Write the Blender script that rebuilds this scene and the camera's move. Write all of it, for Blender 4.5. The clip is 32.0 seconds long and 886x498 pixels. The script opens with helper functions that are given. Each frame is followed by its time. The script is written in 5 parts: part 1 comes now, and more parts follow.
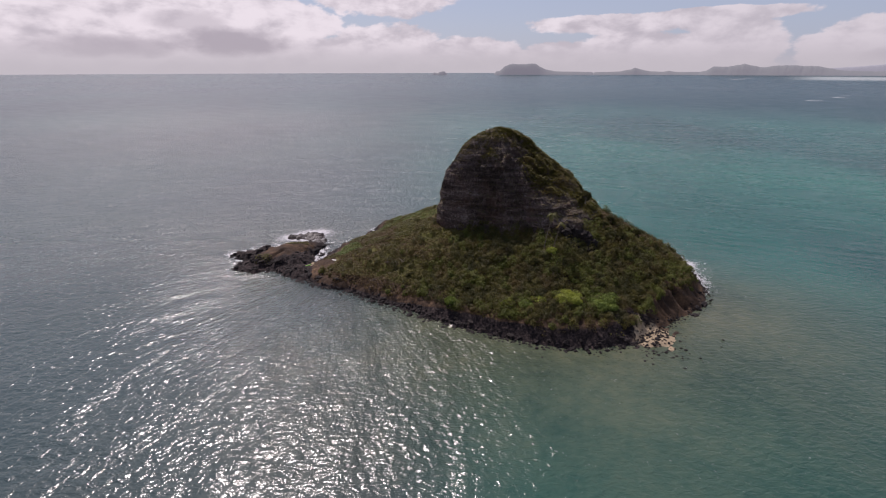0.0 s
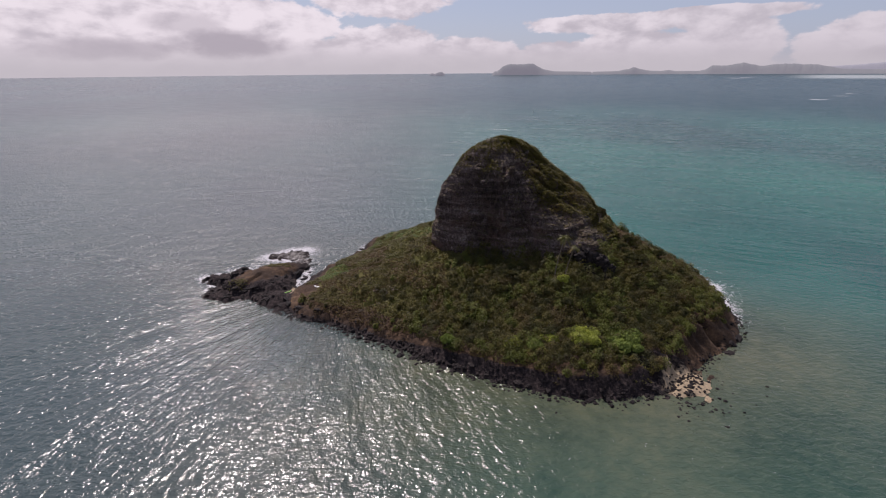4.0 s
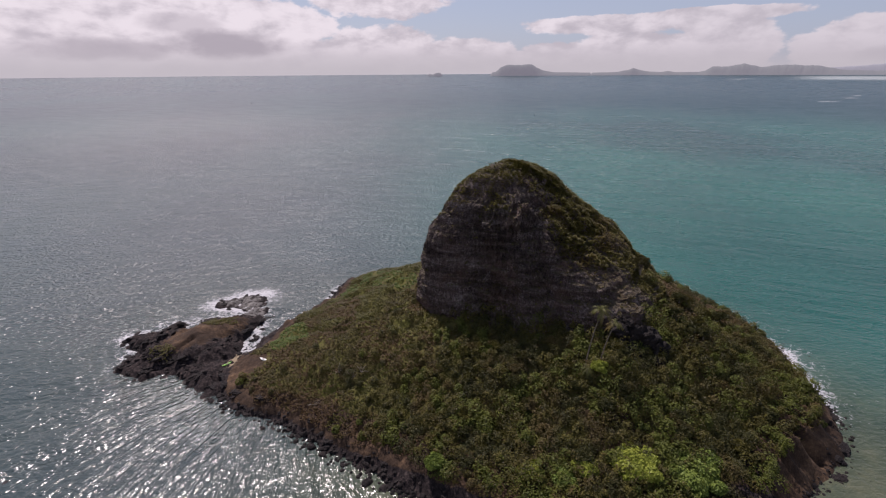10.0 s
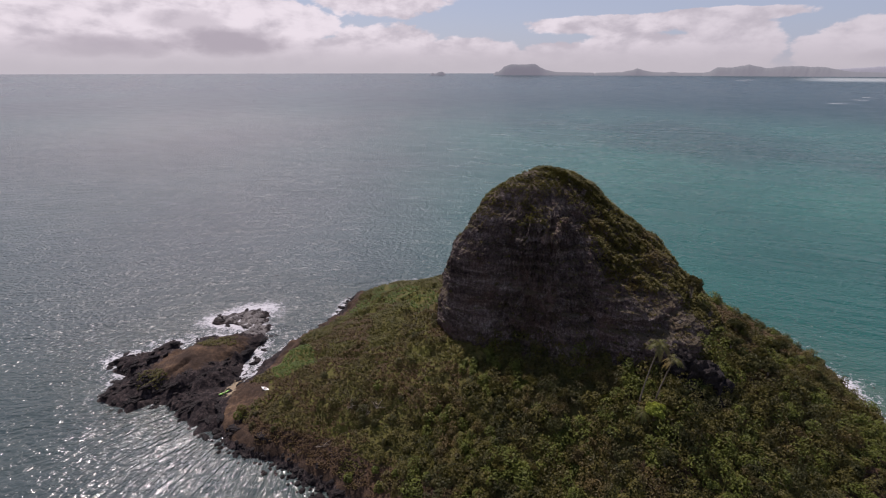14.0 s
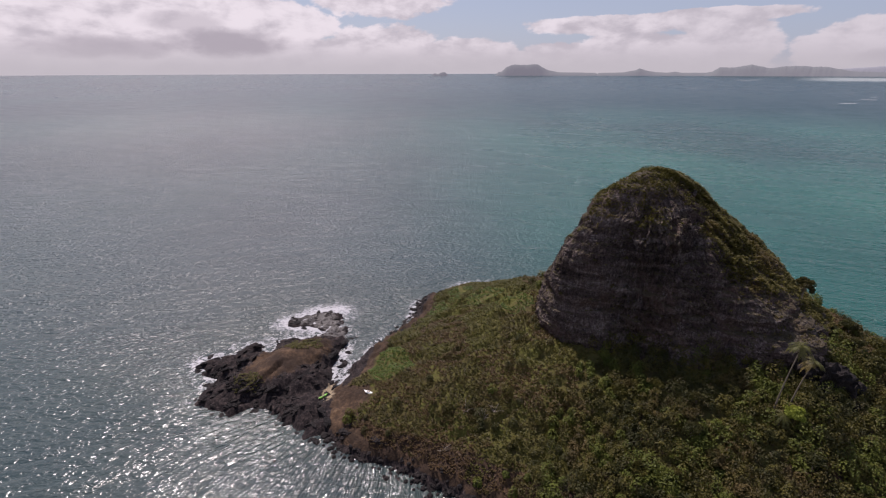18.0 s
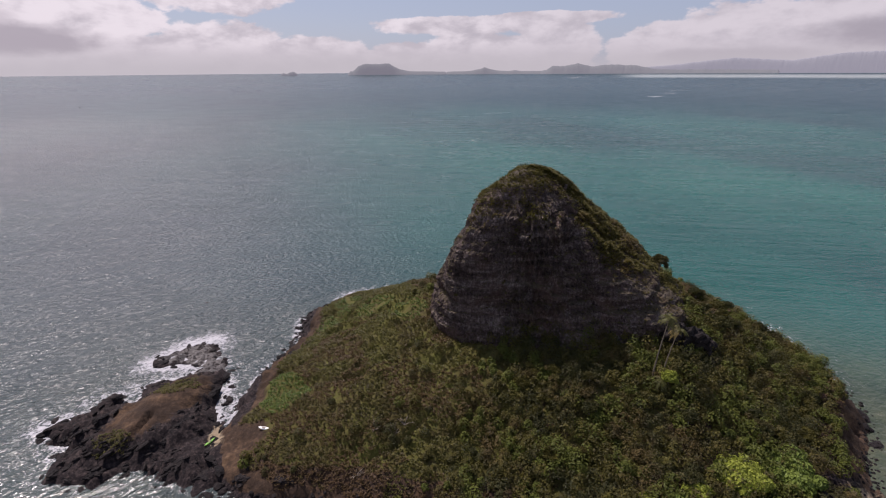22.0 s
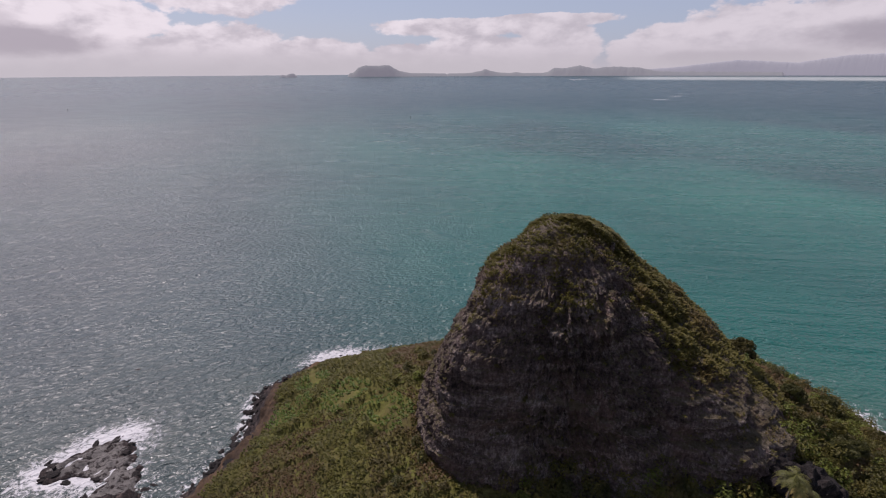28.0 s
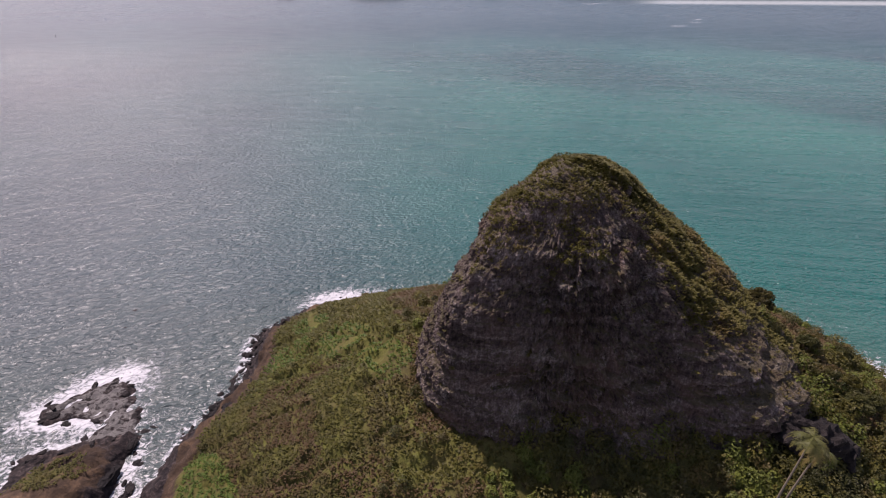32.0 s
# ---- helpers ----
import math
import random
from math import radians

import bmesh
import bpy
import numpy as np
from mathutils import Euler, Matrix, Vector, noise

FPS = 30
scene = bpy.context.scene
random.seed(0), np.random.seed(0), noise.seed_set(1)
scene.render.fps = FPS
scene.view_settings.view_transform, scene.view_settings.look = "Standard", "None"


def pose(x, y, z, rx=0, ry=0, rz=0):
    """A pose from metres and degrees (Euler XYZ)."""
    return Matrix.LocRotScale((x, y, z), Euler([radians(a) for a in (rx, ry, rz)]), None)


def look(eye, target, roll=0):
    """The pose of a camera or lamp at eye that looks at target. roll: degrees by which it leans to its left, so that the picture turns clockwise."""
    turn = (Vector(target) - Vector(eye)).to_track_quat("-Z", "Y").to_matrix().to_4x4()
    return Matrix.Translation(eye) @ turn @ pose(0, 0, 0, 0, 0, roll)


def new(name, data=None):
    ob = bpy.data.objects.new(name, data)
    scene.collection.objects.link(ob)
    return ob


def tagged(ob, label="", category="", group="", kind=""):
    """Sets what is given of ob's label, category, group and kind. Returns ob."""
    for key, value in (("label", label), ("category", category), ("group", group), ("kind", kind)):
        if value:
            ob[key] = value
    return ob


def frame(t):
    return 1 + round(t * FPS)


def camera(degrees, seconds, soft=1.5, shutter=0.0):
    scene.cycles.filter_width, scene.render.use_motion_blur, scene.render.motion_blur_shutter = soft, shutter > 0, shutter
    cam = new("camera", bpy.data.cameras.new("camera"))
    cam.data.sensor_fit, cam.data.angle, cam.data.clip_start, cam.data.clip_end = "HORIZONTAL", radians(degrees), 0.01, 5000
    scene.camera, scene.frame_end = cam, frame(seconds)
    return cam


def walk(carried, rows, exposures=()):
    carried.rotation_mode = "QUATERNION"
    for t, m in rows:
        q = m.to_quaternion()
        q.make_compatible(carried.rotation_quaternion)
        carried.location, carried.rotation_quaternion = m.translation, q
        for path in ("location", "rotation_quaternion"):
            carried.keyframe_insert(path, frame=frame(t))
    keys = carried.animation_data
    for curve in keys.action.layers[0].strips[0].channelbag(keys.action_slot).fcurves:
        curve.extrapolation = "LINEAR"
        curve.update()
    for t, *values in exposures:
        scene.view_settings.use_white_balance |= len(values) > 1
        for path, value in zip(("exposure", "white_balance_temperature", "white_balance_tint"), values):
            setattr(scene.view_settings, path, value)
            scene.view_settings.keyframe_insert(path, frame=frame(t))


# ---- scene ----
cam = camera(83.7, 32.0, 1.15)
PATH = [
    (0, (-0.839, -3.865, 85.569), (-0.869, -1.985, 84.887), -0.1),
    (0.5, (-0.62, -1.489, 85.534), (-0.649, 0.391, 84.851), -0.3),
    (1, (-0.623, 0.96, 85.46), (-0.651, 2.84, 84.778), -0.3),
    (1.5, (-0.317, 4.025, 85.516), (-0.346, 5.906, 84.836), -0.4),
    (2, (-0.113, 7.365, 85.583), (-0.143, 9.245, 84.902), -0.4),
    (2.5, (0.028, 10.976, 85.734), (-0.001, 12.856, 85.053), -0.5),
    (3, (0.022, 14.666, 85.773), (-0.005, 16.547, 85.093), -0.6),
    (3.5, (-0.062, 18.514, 85.902), (-0.089, 20.395, 85.222), -0.5),
    (5.5, (0.566, 35.1, 86.039), (0.542, 36.981, 85.358), -0.5),
    (6, (0.632, 39.301, 86.126), (0.611, 41.181, 85.445), -0.5),
    (6.5, (0.665, 43.679, 86.011), (0.645, 45.56, 85.33), -0.4),
    (7, (0.854, 48.092, 85.825), (0.834, 49.973, 85.146), -0.5),
    (7.5, (1.112, 52.245, 85.637), (1.092, 54.127, 84.96), -0.5),
    (8, (1.43, 56.69, 85.733), (1.409, 58.571, 85.055), -0.6),
    (8.5, (1.584, 61.116, 85.871), (1.564, 62.998, 85.193), -0.6),
    (9, (1.857, 65.675, 86.026), (1.839, 67.557, 85.348), -0.5),
    (9.5, (2.038, 69.948, 86.074), (2.019, 71.829, 85.396), -0.5),
    (10, (2.216, 74.163, 86.124), (2.198, 76.045, 85.446), -0.4),
    (10.5, (2.396, 78.415, 86.153), (2.377, 80.297, 85.477), -0.4),
    (11, (2.391, 82.412, 86.151), (2.372, 84.295, 85.478), -0.4),
    (11.5, (2.268, 85.547, 86.234), (2.25, 87.43, 85.562), -0.2),
    (12, (1.722, 87.659, 86.193), (1.704, 89.542, 85.519), -0.1),
    (12.5, (0.66, 89.011, 85.954), (0.642, 90.892, 85.276), -0.1),
    (13, (-0.497, 90.037, 85.636), (-0.518, 91.918, 84.956), -0.0),
    (13.5, (-2.15, 90.583, 85.355), (-2.172, 92.464, 84.674), -0.0),
    (15.5, (-12.461, 91.979, 84.956), (-12.481, 93.86, 84.276), -0.0),
    (16, (-15.793, 92.189, 84.934), (-15.814, 94.07, 84.253), 0.0),
    (16.5, (-19.669, 91.969, 85.021), (-19.688, 93.851, 84.343), 0.0),
    (17, (-23.715, 91.956, 84.997), (-23.735, 93.838, 84.319), -0.0),
    (17.5, (-27.797, 91.934, 85.002), (-27.818, 93.816, 84.323), -0.1),
    (18, (-31.757, 91.947, 85.08), (-31.777, 93.828, 84.401), -0.1),
    (18.5, (-34.708, 91.916, 85.247), (-34.706, 93.797, 84.569), -0.1),
    (19, (-36.695, 92.034, 85.41), (-36.456, 93.9, 84.732), -0.1),
    (19.5, (-37.965, 92.311, 85.541), (-37.529, 94.141, 84.862), -0.2),
    (20, (-38.294, 92.386, 85.575), (-37.839, 94.211, 84.895), -0.2),
    (20.5, (-38.203, 92.592, 85.635), (-37.727, 94.411, 84.954), -0.2),
    (21, (-37.847, 93.384, 85.833), (-37.354, 95.198, 85.15), -0.3),
    (21.5, (-37.384, 94.611, 85.998), (-36.886, 96.423, 85.314), -0.3),
    (22, (-36.537, 96.517, 86.126), (-36.039, 98.329, 85.442), -0.4),
    (22.5, (-35.84, 99.012, 86.244), (-35.34, 100.824, 85.561), -0.5),
    (23, (-35.064, 101.774, 86.3), (-34.561, 103.586, 85.618), -0.4),
    (23.5, (-33.857, 104.971, 86.331), (-33.355, 106.784, 85.651), -0.4),
    (24, (-32.609, 108.438, 86.433), (-32.108, 110.251, 85.752), -0.5),
    (24.5, (-31.333, 112.133, 86.474), (-30.834, 113.946, 85.793), -0.6),
    (25, (-30.095, 115.692, 86.447), (-29.596, 117.505, 85.767), -0.6),
    (25.5, (-28.929, 119.51, 86.391), (-28.43, 121.323, 85.71), -0.5),
    (27.5, (-24.072, 135.173, 86.58), (-23.574, 136.988, 85.901), -0.3),
    (28, (-23.028, 138.904, 86.866), (-22.531, 140.718, 86.188), -0.3),
    (28.5, (-22.002, 141.791, 87.069), (-21.511, 143.6, 86.373), -0.2),
    (29, (-21.528, 143.562, 86.918), (-21.039, 145.361, 86.193), -0.0),
    (29.5, (-21.098, 144.443, 86.523), (-20.616, 146.231, 85.767), 0.0),
    (30, (-20.869, 144.991, 86.139), (-20.391, 146.765, 85.35), 0.0),
    (30.5, (-20.692, 145.273, 85.865), (-20.218, 147.035, 85.043), -0.0),
    (31, (-20.677, 145.4, 85.717), (-20.209, 147.147, 84.863), -0.0),
    (31.5, (-20.724, 145.435, 85.783), (-20.262, 147.168, 84.898), -0.0),
    (32, (-20.586, 145.388, 85.862), (-20.134, 147.107, 84.944), -0.2),
]
EXPOSURES = [(0, 0.0, 6560, 24), (27.5, 0.0, 6540, 24), (29.0, 0.08, 6580, 26), (30.5, 0.24, 6640, 28), (32.0, 0.40, 6700, 30)]
walk(cam, [(t, look(eye, target, roll)) for t, eye, target, roll in PATH], EXPOSURES)

# ---- world, sun, exposure ----
SUN_AZ, SUN_EL = -27.0, 55.0          # degrees from +y towards +x, and up


def sun_vector():
    a, e = radians(SUN_AZ), radians(SUN_EL)
    return Vector((math.sin(a) * math.cos(e), math.cos(a) * math.cos(e), math.sin(e)))


sun_data = bpy.data.lights.new("sun", "SUN")
sun_data.energy, sun_data.angle, sun_data.color = 5.0, radians(0.6), (1.0, 0.95, 0.88)
sun = new("sun", sun_data)
sun.matrix_world = look((-300, 600, 800), tuple(Vector((-300, 600, 800)) - sun_vector()))


class Nodes:
    """A short hand for building node trees."""

    def __init__(self, tree):
        self.tree = tree
        tree.nodes.clear()

    def add(self, kind, settings=None, **inputs):
        n = self.tree.nodes.new(kind)
        for key, value in (settings or {}).items():
            setattr(n, key, value)
        for key, value in inputs.items():
            name = key.replace("_", " ")
            socket = n.inputs[int(key[1:])] if key[0] == "i" and key[1:].isdigit() else n.inputs[name]
            self.put(socket, value)
        return n

    def put(self, socket, value):
        if isinstance(value, bpy.types.NodeSocket):
            self.tree.links.new(value, socket)
        else:
            socket.default_value = value

    def math(self, op, a, b=0.0, c=0.0, clamp=False):
        n = self.add("ShaderNodeMath", {"operation": op, "use_clamp": clamp}, i0=a, i1=b, i2=c)
        return n.outputs[0]

    def mix(self, fac, a, b, blend="MIX"):
        n = self.add("ShaderNodeMix", {"data_type": "RGBA", "blend_type": blend})
        self.put(n.inputs[0], fac)
        self.put(n.inputs[6], a)
        self.put(n.inputs[7], b)
        return n.outputs[2]

    def noise(self, vector, scale, detail=4.0, rough=0.55, distortion=0.0):
        n = self.add("ShaderNodeTexNoise", None, Vector=vector, Scale=scale, Detail=detail, Roughness=rough, Distortion=distortion)
        return n.outputs[0]

    def smooth(self, value, low, high):
        n = self.add("ShaderNodeMapRange", {"interpolation_type": "SMOOTHSTEP"})
        for k, v in ((0, value), (1, low), (2, high), (3, 0.0), (4, 1.0)):
            self.put(n.inputs[k], v)
        return n.outputs[0]

    def ramp(self, value, stops):
        n = self.add("ShaderNodeValToRGB", None, Fac=value)
        el = n.color_ramp.elements
        while len(el) < len(stops):
            el.new(0.5)
        for e, (p, c) in zip(el, stops):
            e.position, e.color = p, (*c, 1.0)
        return n.outputs[0]

    def scaled(self, vector, s):
        n = self.add("ShaderNodeVectorMath", {"operation": "MULTIPLY"}, i0=vector, i1=s)
        return n.outputs[0]


def build_world():
    w = bpy.data.worlds.new("sky")
    w.use_nodes = True
    scene.world = w
    n = Nodes(w.node_tree)
    sky = n.add("ShaderNodeTexSky", {"sky_type": "NISHITA", "sun_disc": False, "sun_elevation": radians(SUN_EL),
                                     "sun_rotation": radians(SUN_AZ), "dust_density": 1.2, "altitude": 80.0})
    way = n.add("ShaderNodeTexCoord").outputs["Generated"]
    xyz = n.add("ShaderNodeSeparateXYZ", None, i0=way)
    az = n.math("MULTIPLY", n.math("ARCTAN2", xyz.outputs[0], xyz.outputs[1]), 57.2958)
    el = n.math("MULTIPLY", n.math("ARCSINE", xyz.outputs[2]), 57.2958)
    flat = n.add("ShaderNodeCombineXYZ", None, i0=n.math("MULTIPLY", az, 0.1), i1=n.math("MULTIPLY", el, 0.2), i2=0.0).outputs[0]
    # cumulus banks: azimuth, height of the widest part, half width, half height above it
    fine = n.noise(flat, 3.6, 9.0, 0.6, 0.1)
    puffs = n.noise(flat, 2.1, 9.0, 0.57, 0.15)
    broad = n.noise(flat, 0.4, 3.0, 0.5)
    over = n.smooth(el, 12.0, 30.0)
    total = None
    for a, e, wa, we in ((-34, 3.6, 21, 5.5), (-19, 4.6, 7.5, 2.6), (-7, 6.9, 8, 1.2), (-6.5, 2.2, 6.8, 2.7), (-15, 2.0, 9, 1.5), (2, 1.6, 8, 1.9),
                         (18.5, 4.5, 11.5, 0.85), (26, 5.0, 8, 0.6), (27.6, 2.6, 5.0, 2.9), (20, 2.0, 8, 1.9), (13, 1.4, 9, 1.5), (38.5, 2.2, 6.5, 2.3), (50, 3.0, 13, 3.6), (70, 3.5, 16, 6.5)):
        dx = n.math("DIVIDE", n.math("SUBTRACT", az, a), wa)
        dy = n.math("DIVIDE", n.math("SUBTRACT", el, e), we)
        dy = n.math("MAXIMUM", dy, n.math("MULTIPLY", dy, 0.6 if we < 1.3 else 0.35))
        g = n.math("SUBTRACT", 1.0, n.math("ADD", n.math("MULTIPLY", dx, dx), n.math("MULTIPLY", dy, dy)))
        total = g if total is None else n.math("MAXIMUM", total, g)
    bumps = n.math("ADD", n.math("MULTIPLY", n.math("SUBTRACT", puffs, 0.5), 1.6), n.math("MULTIPLY", n.math("SUBTRACT", fine, 0.5), 1.3))
    cover = n.math("ADD", n.math("MAXIMUM", total, -1.2), bumps)
    rest = n.math("ADD", 0.86, n.math("MULTIPLY", n.math("SUBTRACT", puffs, 0.5), 1.5))
    rest = n.math("ADD", rest, n.math("MULTIPLY", over, n.math("MULTIPLY", n.math("SUBTRACT", broad, 0.72), 3.0)))
    side = n.math("MAXIMUM", n.smooth(el, 8.0, 16.0), n.smooth(n.math("ABSOLUTE", n.math("SUBTRACT", az, 12.0)), 60.0, 78.0))
    mask = n.math("ADD", n.math("MULTIPLY", n.smooth(cover, 0.08, 0.36), n.math("SUBTRACT", 1.0, side)), n.math("MULTIPLY", n.smooth(rest, 0.34, 0.62), side))
    # lit tops, grey bases
    up = n.add("ShaderNodeVectorMath", {"operation": "ADD"}, i0=flat, i1=(-0.10, 0.16, 0.0)).outputs[0]
    above = n.noise(up, 2.1, 9.0, 0.57, 0.15)
    lit = n.smooth(n.math("ADD", n.math("SUBTRACT", puffs, above), n.math("MULTIPLY", n.math("SUBTRACT", broad, 0.5), 0.5)), -0.22, 0.15)
    cloud = n.mix(lit, (4.7, 4.6, 4.9, 1), (7.6, 7.45, 7.6, 1))
    low = n.smooth(el, 3.4, 1.2)
    cloud = n.mix(n.math("MULTIPLY", n.smooth(az, 10.0, 34.0), 0.45), cloud, (5.2, 5.15, 5.4, 1))
    cloud = n.mix(n.math("MULTIPLY", low, 0.75), cloud, (5.6, 5.5, 5.75, 1))
    for a, e, wa, we, k in ((-22.5, 2.6, 6.5, 1.5, 0.95), (-33, 2.0, 6.5, 1.1, 0.7), (-26, 4.4, 4, 1.2, 0.5), (58, 2.6, 9, 1.8, 0.85), (44, 1.0, 9, 0.9, 0.5)):
        dx = n.math("DIVIDE", n.math("SUBTRACT", az, a), wa)
        dy = n.math("DIVIDE", n.math("SUBTRACT", el, e), we)
        g = n.math("SUBTRACT", n.math("MULTIPLY_ADD", bumps, 0.8, 1.15), n.math("ADD", n.math("MULTIPLY", dx, dx), n.math("MULTIPLY", dy, dy)))
        cloud = n.mix(n.math("MULTIPLY", n.smooth(g, 0.0, 1.0), k), cloud, (3.5, 3.35, 3.7, 1))
    # thin cloud glow round the unseen sun, added to brighten the sea's sheen
    s = sun_vector()
    near = n.add("ShaderNodeVectorMath", {"operation": "DOT_PRODUCT"}, i0=way, i1=tuple(s)).outputs["Value"]
    glow = n.math("POWER", n.math("MAXIMUM", near, 0.0), 6.5)
    cloud = n.mix(glow, cloud, (16.0, 14.8, 14.6, 1))
    clear = n.mix(0.7, sky.outputs[0], n.mix(over, (3.5, 4.3, 5.6, 1), (1.1, 1.9, 3.4, 1)))
    colour = n.mix(n.math("MULTIPLY", mask, 0.94), clear, cloud)
    haze = n.smooth(n.math("ABSOLUTE", el), 2.6, 0.0)
    colour = n.mix(n.math("MULTIPLY", haze, 0.8), colour, (4.95, 4.95, 5.1, 1))
    bg = n.add("ShaderNodeBackground", None, Color=colour, Strength=0.1)
    n.add("ShaderNodeOutputWorld", None, Surface=bg.outputs[0])


build_world()

# ---- materials ----


def material(name):
    m = bpy.data.materials.new(name)
    m.use_nodes = True
    return m, Nodes(m.node_tree)


def finish(n, colour, rough=0.9, bump=None, strength=0.5, distance=0.1, spec=0.3, extra=None):
    b = n.add("ShaderNodeBsdfPrincipled", None, Base_Color=colour, Roughness=rough)
    b.inputs["Specular IOR Level"].default_value = spec
    if bump is not None:
        k = n.add("ShaderNodeBump", None, Strength=strength, Distance=distance, Height=bump)
        n.tree.links.new(k.outputs[0], b.inputs["Normal"])
    for key, value in (extra or {}).items():
        n.put(b.inputs[key], value)
    n.add("ShaderNodeOutputMaterial", None, Surface=b.outputs[0])
    return b


def place(n):
    return n.add("ShaderNodeNewGeometry").outputs["Position"]


def sea_material():
    m, n = material("sea_water")
    p = place(n)
    shoal = n.add("ShaderNodeAttribute", {"attribute_name": "shoal"}).outputs["Fac"]
    foam = n.add("ShaderNodeAttribute", {"attribute_name": "foam"}).outputs["Fac"]
    big = n.noise(n.scaled(p, (1.0, 0.55, 1.0)), 0.0035, 3.0, 0.5)
    patch = n.noise(p, 0.03, 4.0, 0.6)
    lagoon = n.add("ShaderNodeAttribute", {"attribute_name": "lagoon"}).outputs["Fac"]
    bar = n.add("ShaderNodeAttribute", {"attribute_name": "sandbar"}).outputs["Fac"]
    # open-sea body colour greyed to stand in for pale cloud reflected there
    open_sea = n.ramp(big, ((0.36, (0.030, 0.044, 0.054)), (0.5, (0.034, 0.054, 0.062)), (0.66, (0.036, 0.064, 0.07))))
    shelf = n.ramp(big, ((0.38, (0.006, 0.056, 0.053)), (0.5, (0.008, 0.087, 0.074)), (0.64, (0.012, 0.110, 0.088))))
    blue = n.add("ShaderNodeAttribute", {"attribute_name": "blue"}).outputs["Fac"]
    open_sea = n.mix(blue, open_sea, (0.009, 0.044, 0.056, 1))
    deep = n.mix(lagoon, open_sea, shelf)
    deep = n.mix(n.math("MULTIPLY", bar, 0.8), deep, (0.34, 0.38, 0.37, 1))
    gap = n.add("ShaderNodeAttribute", {"attribute_name": "exposed"}).outputs["Fac"]
    bed = n.ramp(n.math("ADD", n.math("MULTIPLY", patch, 0.6), n.math("MULTIPLY", n.noise(p, 0.25, 5.0, 0.65), 0.4)),
                 ((0.36, (0.036, 0.040, 0.022)), (0.5, (0.066, 0.072, 0.042)), (0.64, (0.100, 0.098, 0.056))))
    colour = n.mix(n.math("MULTIPLY", shoal, 0.9), deep, bed)
    # wind chop over seas that bend round the island in its lee and run straight in the open
    behind = n.add("ShaderNodeAttribute", {"attribute_name": "behind"}).outputs["Fac"]
    lee = n.add("ShaderNodeAttribute", {"attribute_name": "lee_wave"}).outputs["Vector"]
    sea_run = n.add("ShaderNodeAttribute", {"attribute_name": "open_wave"}).outputs["Vector"]
    turned = n.add("ShaderNodeVectorRotate", {"rotation_type": "Z_AXIS"}, Vector=p, Angle=radians(24)).outputs[0]
    chop = n.noise(n.scaled(p, (0.8, 1.3, 1.0)), 0.6, 3.0, 0.5, 0.5)
    still = n.add("ShaderNodeAttribute", {"attribute_name": "still"}).outputs["Fac"]
    ripple = n.noise(n.scaled(lee, (0.6, 1.15, 1.0)), 0.5, 2.0, 0.5, 0.5)
    seas = n.noise(n.scaled(lee, (0.3, 1.0, 1.0)), 0.11, 3.0, 0.5, 0.6)
    far_seas = n.noise(n.scaled(sea_run, (0.3, 1.0, 1.0)), 0.17, 3.0, 0.55, 0.3)
    swell = n.noise(n.scaled(sea_run, (0.25, 1.0, 1.0)), 0.04, 2.0, 0.5)
    wind = n.smooth(n.noise(p, 0.006, 3.0, 0.55), 0.3, 0.7)
    near_h = n.math("ADD", n.math("MULTIPLY", chop, 0.42), n.math("MULTIPLY", n.math("MULTIPLY_ADD", still, -0.75, 1.0), n.math("ADD", n.math("MULTIPLY", ripple, 0.56), n.math("MULTIPLY", seas, 1.5))))
    far_h = n.math("ADD", n.math("MULTIPLY", chop, n.math("MULTIPLY_ADD", wind, 0.4, 1.12)), n.math("ADD", n.math("MULTIPLY", far_seas, 1.9), n.math("MULTIPLY", swell, 2.2)))
    height = n.math("ADD", n.math("MULTIPLY", near_h, n.math("SUBTRACT", 1.0, behind)), n.math("MULTIPLY", far_h, behind))
    lace = n.noise(p, 0.42, 9.0, 0.78, 1.8)
    white = n.smooth(n.math("ADD", foam, n.math("MULTIPLY", n.math("SUBTRACT", lace, 0.5), 4.2)), 0.5, 1.0)
    caps = n.smooth(n.math("MULTIPLY", n.noise(n.scaled(turned, (0.25, 1.0, 1.0)), 0.22, 4.0, 0.6), n.noise(p, 0.012, 2.0)), 0.46, 0.49)
    white = n.math("MAXIMUM", white, n.math("MULTIPLY", caps, 0.45))
    colour = n.mix(white, colour, (0.43, 0.43, 0.45, 1))
    rough = n.math("MULTIPLY_ADD", white, 0.4, n.math("MULTIPLY_ADD", n.math("MULTIPLY", gap, n.math("MULTIPLY_ADD", lagoon, -0.5, 1.0)), 0.23, 0.145))
    slick = n.math("SUBTRACT", n.noise(n.scaled(turned, (0.35, 1.2, 1.0)), 0.04, 5.0, 0.65), 0.5)
    rough = n.math("MAXIMUM", n.math("MULTIPLY_ADD", n.math("MULTIPLY", slick, gap), 0.4, rough), 0.11)
    calm = n.add("ShaderNodeAttribute", {"attribute_name": "calm"}).outputs["Fac"]
    finish(n, colour, rough, height, n.math("MULTIPLY_ADD", calm, -0.6, 1.0), 0.9, 0.5, {"IOR": 1.34})
    return m


